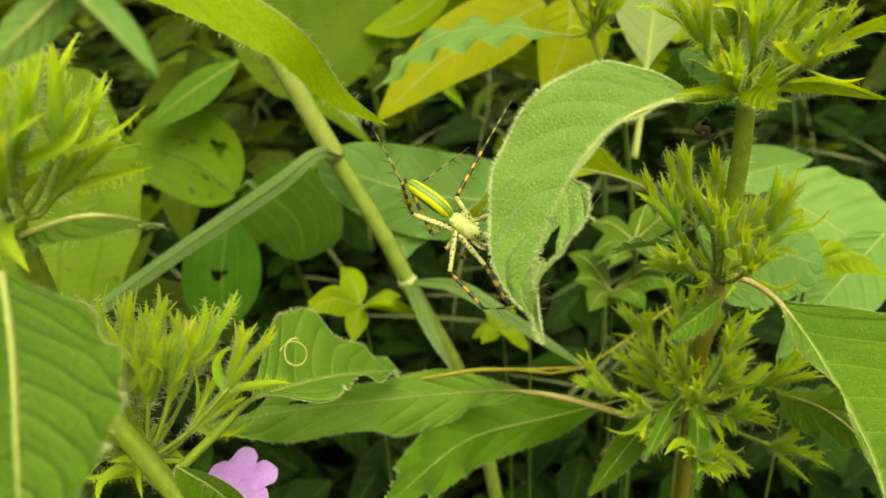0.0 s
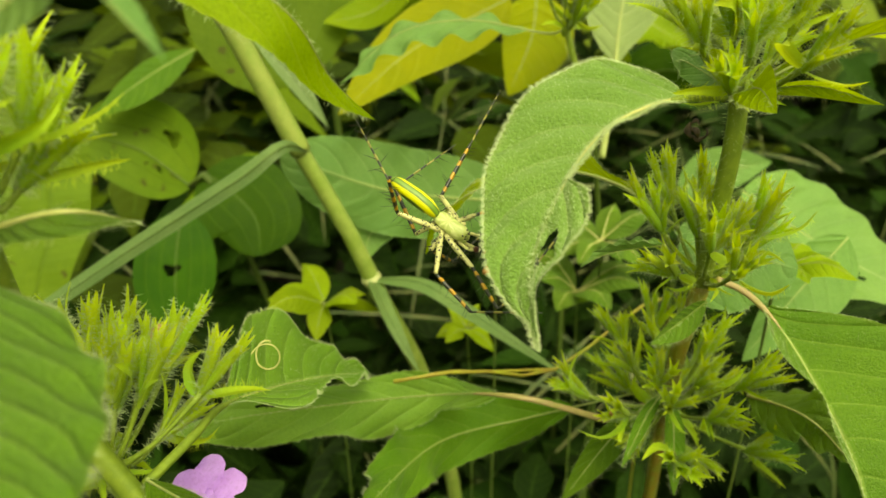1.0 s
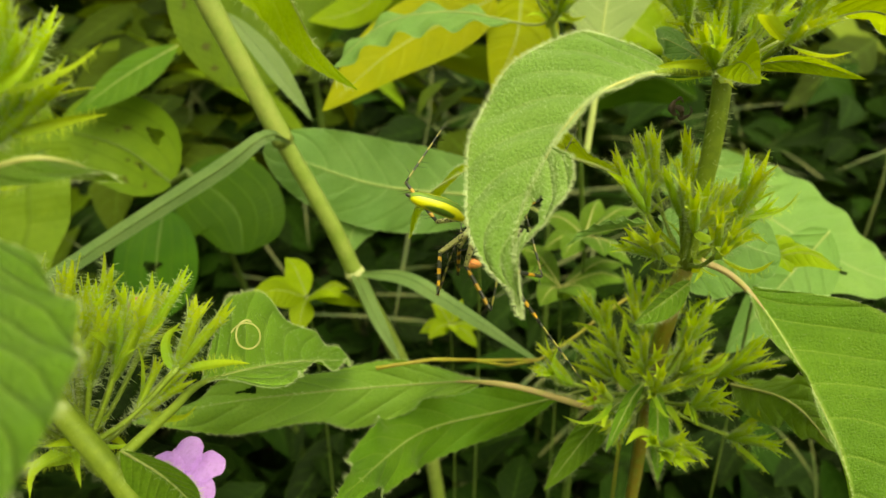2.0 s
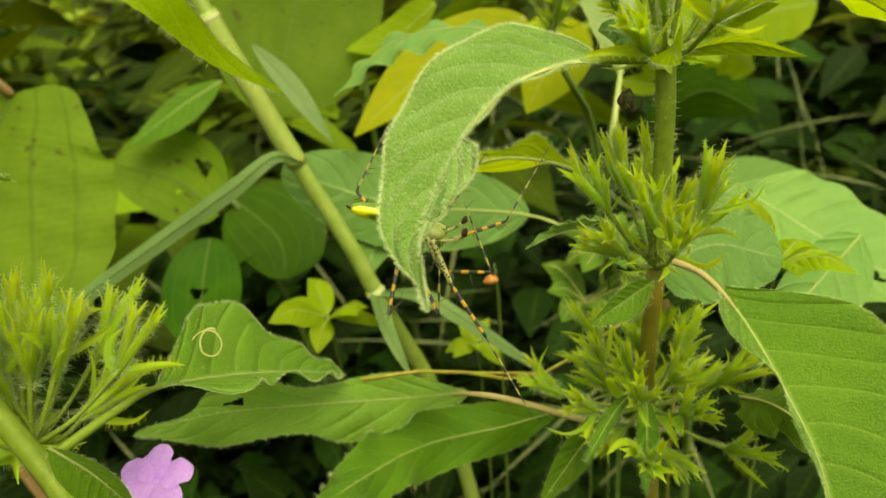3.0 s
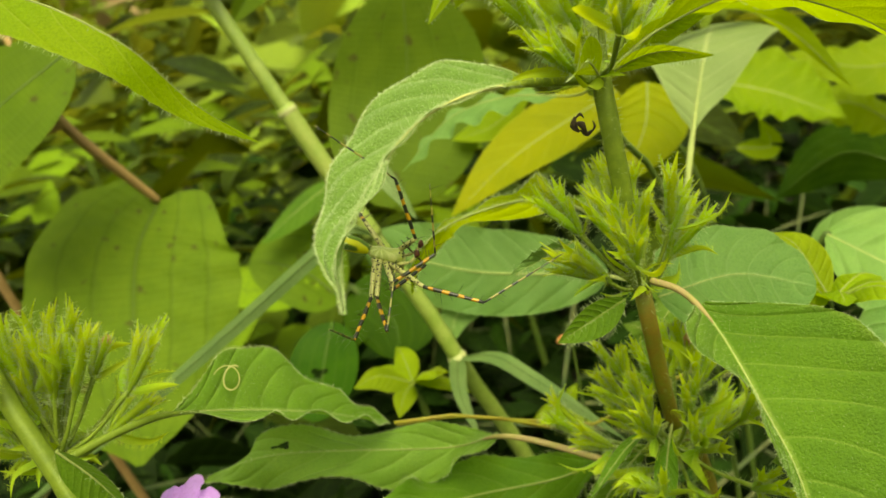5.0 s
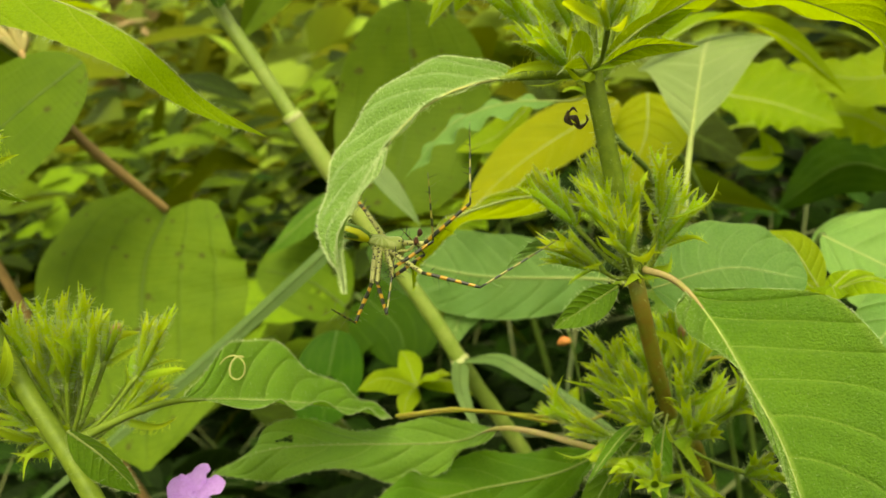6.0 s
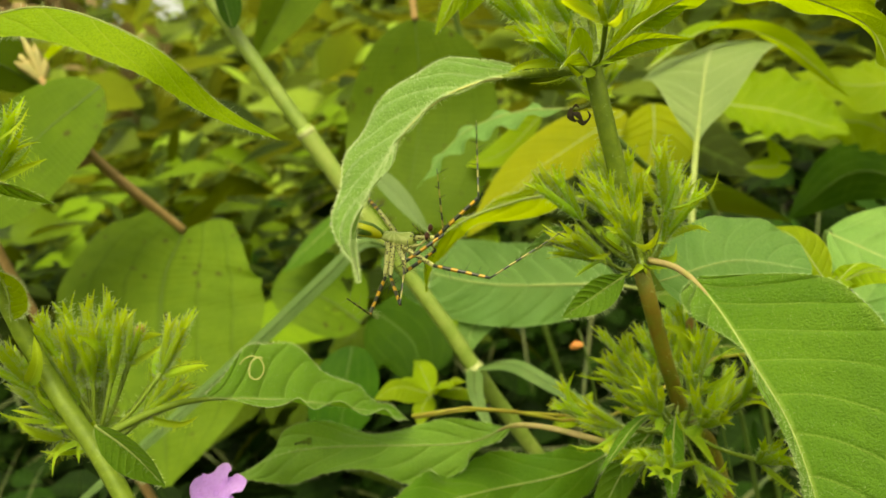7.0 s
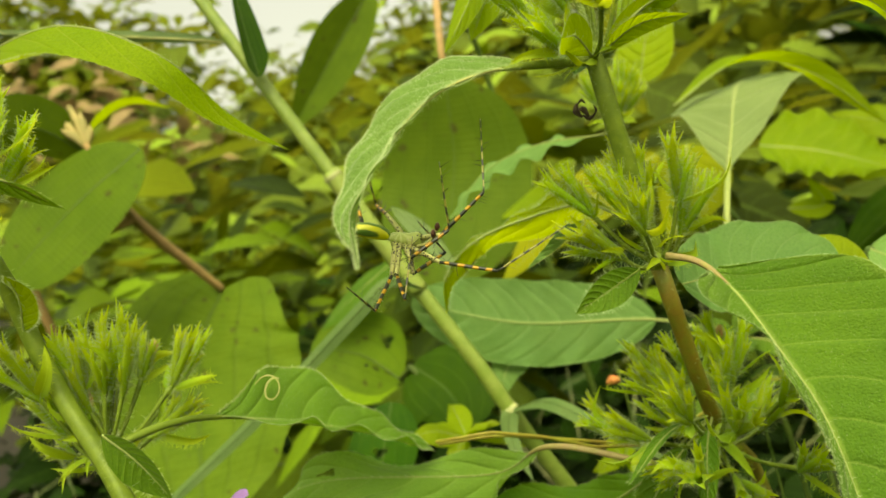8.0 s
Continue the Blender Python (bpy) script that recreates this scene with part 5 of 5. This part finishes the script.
# hip, kind, side on which the limb leans, then for each state its knee, ankle and foot
LEGS = [
    ((0.0012, -0.0014, 0), "front", 1, [(0.0134, 0.1172, 0.4469), (0.0226, 0.1157, 0.4450), (0.0276, 0.1146, 0.4550)], [(0.0177, 0.1072, 0.4429), (0.0256, 0.1035, 0.4308), (0.0333, 0.0993, 0.4172)],
     [(0.0200, 0.1047, 0.4457), (0.0266, 0.1012, 0.4357), (0.0287, 0.1002, 0.4310)], [(0.0213, 0.1045, 0.4463), (0.0303, 0.1041, 0.4435), (0.0424, 0.1086, 0.4486)]),
    ((0.0012, 0.0014, 0), "front", 1, [(0.0047, 0.1191, 0.4567), (0.0097, 0.1221, 0.4637), (0.0134, 0.1236, 0.4673)], [(0.0174, 0.1148, 0.4462), (0.0263, 0.1167, 0.4485), (0.0339, 0.1216, 0.4590)],
     [(0.0227, 0.1126, 0.4484), (0.0312, 0.1150, 0.4498), (0.0402, 0.1193, 0.4571)], [(0.0205, 0.1062, 0.4540), (0.0191, 0.1050, 0.4636), (0.0105, 0.0988, 0.4734)],
     [(0.0272, 0.1034, 0.4509), (0.0317, 0.1103, 0.4578), (0.0293, 0.1173, 0.4688)]),
    ((0.0005, -0.0016, 0), "middle", -1, [(0.0094, 0.1075, 0.4494), (0.0119, 0.1061, 0.4467), (0.0204, 0.1106, 0.4456)], [(0.0172, 0.1090, 0.4421), (0.0230, 0.1087, 0.4452), (0.0184, 0.1111, 0.4587)],
     [(0.0196, 0.1049, 0.4467), (0.0197, 0.1027, 0.4534), (0.0180, 0.0984, 0.4621)], [(0.0172, 0.1038, 0.4482), (0.0227, 0.1061, 0.4511), (0.0241, 0.1086, 0.4598)]),
    ((0.0005, 0.0016, 0), "middle", 1, [(0.0112, 0.1203, 0.4532), (0.0181, 0.1207, 0.4549), (0.0237, 0.1216, 0.4575)], [(0.0145, 0.1213, 0.4471), (0.0204, 0.1241, 0.4527), (0.0238, 0.1260, 0.4567)],
     [(0.0194, 0.1186, 0.4497), (0.0208, 0.1203, 0.4541), (0.0215, 0.1219, 0.4590)], [(0.0141, 0.1079, 0.4423), (0.0165, 0.1074, 0.4462), (0.0173, 0.0965, 0.4613)]),
    ((-0.0004, -0.0017, 0), "middle", -1, [(0.0034, 0.1069, 0.4473), (0.0089, 0.1051, 0.4443), (0.0125, 0.1076, 0.4454)], [(0.0122, 0.1104, 0.4418), (0.0151, 0.1100, 0.4397), (0.0160, 0.1117, 0.4439)],
     [(0.0162, 0.1055, 0.4440), (0.0176, 0.1062, 0.4453), (0.0155, 0.1048, 0.4496)], [(0.0138, 0.1023, 0.4457), (0.0160, 0.1024, 0.4437), (0.0174, 0.1037, 0.4473)]),
    ((-0.0004, 0.0017, 0), "middle", 1, [(0.0004, 0.1113, 0.4468), (0.0063, 0.1130, 0.4466), (0.0109, 0.1155, 0.4478)], [(0.0102, 0.1143, 0.4412), (0.0115, 0.1136, 0.4390), (0.0113, 0.1157, 0.4445)],
     [(0.0124, 0.1088, 0.4439), (0.0137, 0.1098, 0.4463), (0.0131, 0.1107, 0.4498)], [(0.0107, 0.1103, 0.4552), (0.0079, 0.1121, 0.4570), (0.0065, 0.1129, 0.4617)]),
    ((-0.0012, -0.0015, 0), "rear", -1, [(-0.0044, 0.1123, 0.4576), (-0.0028, 0.1137, 0.4607), (-0.0091, 0.1189, 0.4707)], [(0.0083, 0.1104, 0.4429), (0.0084, 0.1048, 0.4393), (0.0112, 0.1011, 0.4458)],
     [(0.0109, 0.1044, 0.4446), (0.0105, 0.0993, 0.4423), (0.0118, 0.0948, 0.4477)], [(0.0129, 0.1020, 0.4454), (0.0116, 0.0964, 0.4415), (0.0128, 0.0917, 0.4472)]),
    ((-0.0012, 0.0015, 0), "rear", 1, [(-0.0004, 0.1155, 0.4509), (-0.0028, 0.1193, 0.4586), (0.0092, 0.1220, 0.4658)], [(0.0032, 0.1180, 0.4474), (0.0027, 0.1184, 0.4544), (0.0069, 0.1172, 0.4613)],
     [(0.0025, 0.1126, 0.4502), (0.0029, 0.1125, 0.4568), (0.0069, 0.1109, 0.4623)], [(0.0050, 0.1105, 0.4538), (0.0054, 0.1101, 0.4605), (0.0083, 0.1078, 0.4652)]),
]
STATES = [(0, 0), (1.2, 0), (2.3, 1), (3.5, 1), (4.0, 9), (4.4, 2), (4.6, 2), (5.0, 3), (5.2, 4), (8.0, 4)]
# the stance at 4.0 s of the two limbs that reach out; the rest pass half way
REACH = {0: [(0.0191, 0.1070, 0.4465), (0.0226, 0.1055, 0.4432), (0.0238, 0.0996, 0.4412)], 1: [(0.0198, 0.1115, 0.4466), (0.0289, 0.1129, 0.4460), (0.0387, 0.1178, 0.4488)]}


def stance(k, leg, s):
    """Knee, ankle and foot of limb k in state s."""
    if s == 9:
        return REACH[k] if k in REACH else [Vector(a).lerp(Vector(b), 0.5) for a, b in zip(leg[4], leg[5])]
    return leg[min(3 + s, len(leg) - 1)]


for sy in (-1, 1):
    for hx in (0.0012, 0.0005, -0.0004, -0.0012):
        part("coxa", tube([(hx * 0.6, sy * 0.0004, -0.0006), (hx, sy * 0.0014, -0.0001), (hx * 1.3, sy * 0.0019, 0.0)], [0.0005, 0.0005, 0.0004], 8, 8), M_FEMUR, spider)
LEG_PARTS = []
for k, leg in enumerate(LEGS):
    a, b, c = LEN[leg[1]]
    LEG_PARTS.append([limb("femur", a, 0.00048, 0.00036, M_FEMUR, 14, 3 * k), limb("tibia", b, 0.00034, 0.00025, M_TIBIA, 16, 3 * k + 1), limb("metatarsus", c, 0.00018, 0.00006, M_TARSUS, 12, 3 * k + 2)])


def place_spider():
    times = [0, 0.6, 1.2, 1.4, 1.6, 1.75, 1.9, 2.1, 2.3, 2.9, 3.5, 3.6, 3.7, 3.8, 3.9, 4.0, 4.1, 4.2, 4.3, 4.4, 4.6, 4.7, 4.8, 4.9, 5.0, 5.05, 5.1, 5.15, 5.2, 6.5, 8.0]
    walk(spider, [(t, body_pose(t)) for t in times])
    for k, (leg, segs) in enumerate(zip(LEGS, LEG_PARTS)):
        lens, rows = LEN[leg[1]], [[], [], []]
        last = [None] * 3
        for t in times:
            m = body_pose(t)
            i = max(q for q in range(len(STATES)) if STATES[q][0] <= t)
            (t0, s0), (t1, s1) = STATES[i], STATES[min(i + 1, len(STATES) - 1)]
            f = (t - t0) / (t1 - t0) if t1 > t0 else 0
            f = f * f * (3 - 2 * f)
            joint = m @ Vector(leg[0])
            for n in range(3):
                goal = Vector(stance(k, leg, s0)[n]).lerp(Vector(stance(k, leg, s1)[n]), f)
                d = goal - joint
                if d.length < lens[n]:
                    d.y += leg[2] * (lens[n] ** 2 - d.length ** 2) ** 0.5 * 0.6
                way = (m.to_3x3().inverted() @ d).normalized()
                if last[n] is None:
                    q = Vector((1, 0, 0)).rotation_difference(way)
                else:
                    q = last[n][0].rotation_difference(way) @ last[n][1]
                last[n] = (way, q)
                local = m.inverted() @ joint
                rows[n].append((t, Matrix.LocRotScale(local, q, None)))
                joint = joint + d.normalized() * lens[n]
        for seg, r in zip(segs, rows):
            walk(seg, r)


# ---- undergrowth and distance ----


def scatter_leaves(name, spots, mat, label, category="foliage"):
    """Many small folded leaves in one mesh: (place, direction, up, length, half width)."""
    verts, faces, uvs = [], [], []
    ss, ww = (0.0, 0.25, 0.5, 0.75, 1.0), (0.08, 0.8, 1.0, 0.6, 0.03)
    for p, d, up, ln, w in spots:
        side = d.cross(up).normalized()
        nrm = side.cross(d)
        k = len(verts)
        for s, q in zip(ss, ww):
            c = p + d * ln * s - nrm * ln * 0.25 * s * s
            verts += [c + side * w * q + nrm * w * q * 0.3, c, c - side * w * q + nrm * w * q * 0.3]
            uvs += [(s, 0.0), (s, 0.5), (s, 1.0)]
        for i in range(4):
            b = k + 3 * i
            faces += [(b, b + 3, b + 4, b + 1), (b + 1, b + 4, b + 5, b + 2)]
    me = bpy.data.meshes.new(name)
    me.from_pydata([tuple(v) for v in verts], [], faces)
    uvl = me.uv_layers.new(name="UVMap")
    idx = np.empty(len(me.loops), dtype=np.int32)
    me.loops.foreach_get("vertex_index", idx)
    uvl.data.foreach_set("uv", np.array(uvs, dtype=np.float32)[idx].ravel())
    return tagged(part(name, me, mat), label, category, kind="stuff")


def random_leaf(rng, p, size, tilt=0.35, slim=1.0):
    """A leaf at p for scatter_leaves: tilt says how steeply its face may lean, slim how narrow it is."""
    a = rng.random() * 6.283
    d = Vector((math.cos(a), math.sin(a), rng.uniform(-0.6, 0.5))).normalized()
    up = (Vector((rng.gauss(0, tilt), rng.gauss(0, tilt) - 0.25, 1))).normalized()
    ln = size * rng.uniform(0.6, 1.3)
    return (p, d, up, ln, ln * rng.uniform(0.16, 0.3) * slim)


rng = random.Random(11)
near_shaded, near_lit, mid_lit, far_lit = [], [], [], []
for _ in range(6000):
    y = rng.uniform(0.2, 0.75)
    p = Vector((rng.uniform(-0.85, 0.85) * (y + 0.25), y, rng.uniform(0.0, 0.2 + 0.1 * y)))
    near_shaded.append(random_leaf(rng, p, rng.choice((0.03, 0.045, 0.06)), 0.9))
for _ in range(1800):
    y = rng.uniform(0.14, 0.34)
    p = Vector((rng.uniform(-0.65, 0.65), y, rng.uniform(0.0, 0.2)))
    near_shaded.append(random_leaf(rng, p, 0.04, 0.9))
for _ in range(3600):
    y = rng.uniform(0.7, 1.5)
    p = Vector((rng.uniform(-1.0, 1.1) * y, y, rng.uniform(0.0, 0.34)))
    near_shaded.append(random_leaf(rng, p, 0.07, 0.7))
for k in range(46):
    y = rng.uniform(0.5, 1.1)
    c = Vector((rng.uniform(-0.8, 0.08) * (y + 0.2), y, rng.uniform(0.3, 0.36 + 0.15 * y)))
    for _ in range(14):
        near_lit.append(random_leaf(rng, c + Vector((rng.gauss(0, 0.035), rng.gauss(0, 0.035), rng.gauss(-0.02, 0.04))), rng.choice((0.04, 0.06, 0.08, 0.1)), 0.6, rng.choice((0.5, 0.8, 1.0))))
for k in range(120):
    y = rng.uniform(1.1, 2.6)
    c = Vector((rng.uniform(-1.0, 0.8) * y, y, rng.uniform(0.2, 0.34 + 0.19 * y)))
    for _ in range(16):
        mid_lit.append(random_leaf(rng, c + Vector((rng.gauss(0, 0.08), rng.gauss(0, 0.08), rng.gauss(-0.05, 0.08))), rng.choice((0.07, 0.12, 0.2)), 0.6, rng.choice((0.4, 0.7, 1.0))))
for k in range(190):
    y = rng.uniform(2.4, 7)
    c = Vector((rng.uniform(-1.25, 0.5) * y, y, rng.uniform(0.2, 0.38 + (0.15 if k % 4 else 0.25) * y)))
    for _ in range(24):
        far_lit.append(random_leaf(rng, c + Vector([rng.gauss(0, 0.05 * y) for _ in range(3)]), rng.choice((0.12, 0.2, 0.32)), 0.6))
withered = []
for c in ((-1.65, 1.88, 0.98), (-1.5, 1.93, 0.94), (-1.35, 1.96, 0.76), (-1.75, 1.84, 0.92)):
    for _ in range(34):
        withered.append(random_leaf(rng, Vector(c) + Vector([rng.gauss(0, 0.06) for _ in range(3)]), 0.09, 0.6, 0.8))
right_shaded = []
for k in range(150):
    y = rng.uniform(1.3, 3.0)
    c = Vector((rng.uniform(0.3, 1.0) * y, y, rng.uniform(0.1, 0.35 + 0.55 * y)))
    for _ in range(26):
        right_shaded.append(random_leaf(rng, c + Vector([rng.gauss(0, 0.07) for _ in range(3)]), rng.choice((0.06, 0.09, 0.12))))
# Added ring of leaves, out of view, that holds back low side light.
behind = []
for k in range(170):
    a = rng.uniform(radians(150), radians(390))
    d = rng.uniform(1.1, 2.4)
    c = Vector((math.cos(a) * d, math.sin(a) * d, rng.uniform(0.05, 0.6)))
    for _ in range(22):
        behind.append(random_leaf(rng, c + Vector([rng.gauss(0, 0.12) for _ in range(3)]), rng.choice((0.12, 0.17, 0.22))))
scatter_leaves("thicket", behind, M_SCRUB_MID, "added green thicket, out of view, blocking low light")
scatter_leaves("thicket", right_shaded, M_SCRUB_SHADED, "tall thicket beside the clearing, green darkened with painted shade")
scatter_leaves("undergrowth", near_shaded, M_SCRUB_SHADED, "dense undergrowth leaves, green darkened with painted shade")
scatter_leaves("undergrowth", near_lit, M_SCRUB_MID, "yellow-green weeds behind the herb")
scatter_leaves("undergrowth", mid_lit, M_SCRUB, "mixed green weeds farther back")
scatter_leaves("undergrowth", withered, M_DEADLEAF, "withered tan weeds farther back")
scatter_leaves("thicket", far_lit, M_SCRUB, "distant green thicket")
straws = []
for _ in range(420):
    y = rng.uniform(0.3, 0.9)
    p = Vector((rng.uniform(-0.6, 0.5), y, rng.uniform(0.02, 0.3)))
    d = Vector((rng.gauss(0, 0.7), rng.gauss(0, 0.5), rng.uniform(0.1, 1))).normalized()
    ln = rng.uniform(0.05, 0.14)
    straws.append((p, d, Vector((0, -0.5, 0.6)), ln, 0.0012))
scatter_leaves("grass_tangle", straws, M_STRAW, "tangle of thin dry grass stalks", "grass")


def tree(x, y, h, seed):
    """A far tree: tapered trunk, limbs, and a crown of small leaf clumps."""
    rng = random.Random(seed)
    tr = thing("tree", "distant leafy tree against the pale sky", "tree", "far trees", at=(x, y, 0))
    part("trunk", tube([(0, 0, 0), (0.1, 0, h * 0.4), (0, 0.1, h * 0.85)], [0.035 * h, 0.022 * h, 0.006 * h], 12, 8), M_DRY, tr)
    spots = []
    for k in range(8):
        a, z = rng.random() * 6.283, h * rng.uniform(0.3, 0.8)
        e = Vector((math.cos(a) * h * 0.25, math.sin(a) * h * 0.25, z + h * 0.12))
        part("limb", tube([(0.05, 0.0, z), tuple(e * 0.6 + Vector((0, 0, z * 0.4))), tuple(e)], [0.012 * h, 0.008 * h, 0.003 * h], 6, 6), M_DRY, tr)
        for _ in range(420):
            q = e + Vector([rng.gauss(0, 0.12 * h) for _ in range(3)])
            spots.append(random_leaf(rng, q, 0.085 * h))
    cr = scatter_leaves("crown", spots, M_SCRUB, "")
    cr.parent = tr
    del cr["category"]
    return tr


for k, (x, y, h) in enumerate([(-11.5, 14, 5.4), (-14, 15, 5.5), (-10, 17, 4.0), (-7.5, 18, 3.4), (-5.5, 15, 3.4), (-3.5, 14, 4.2), (-1, 13, 4.8), (1.5, 13, 5.2), (4, 13, 6), (7, 12, 6), (10, 14, 7)]):
    tree(x, y, h, 50 + k)


def motions():
    """The spider steps across the back of the arching leaf; its legs feel about."""
    place_spider()


motions()
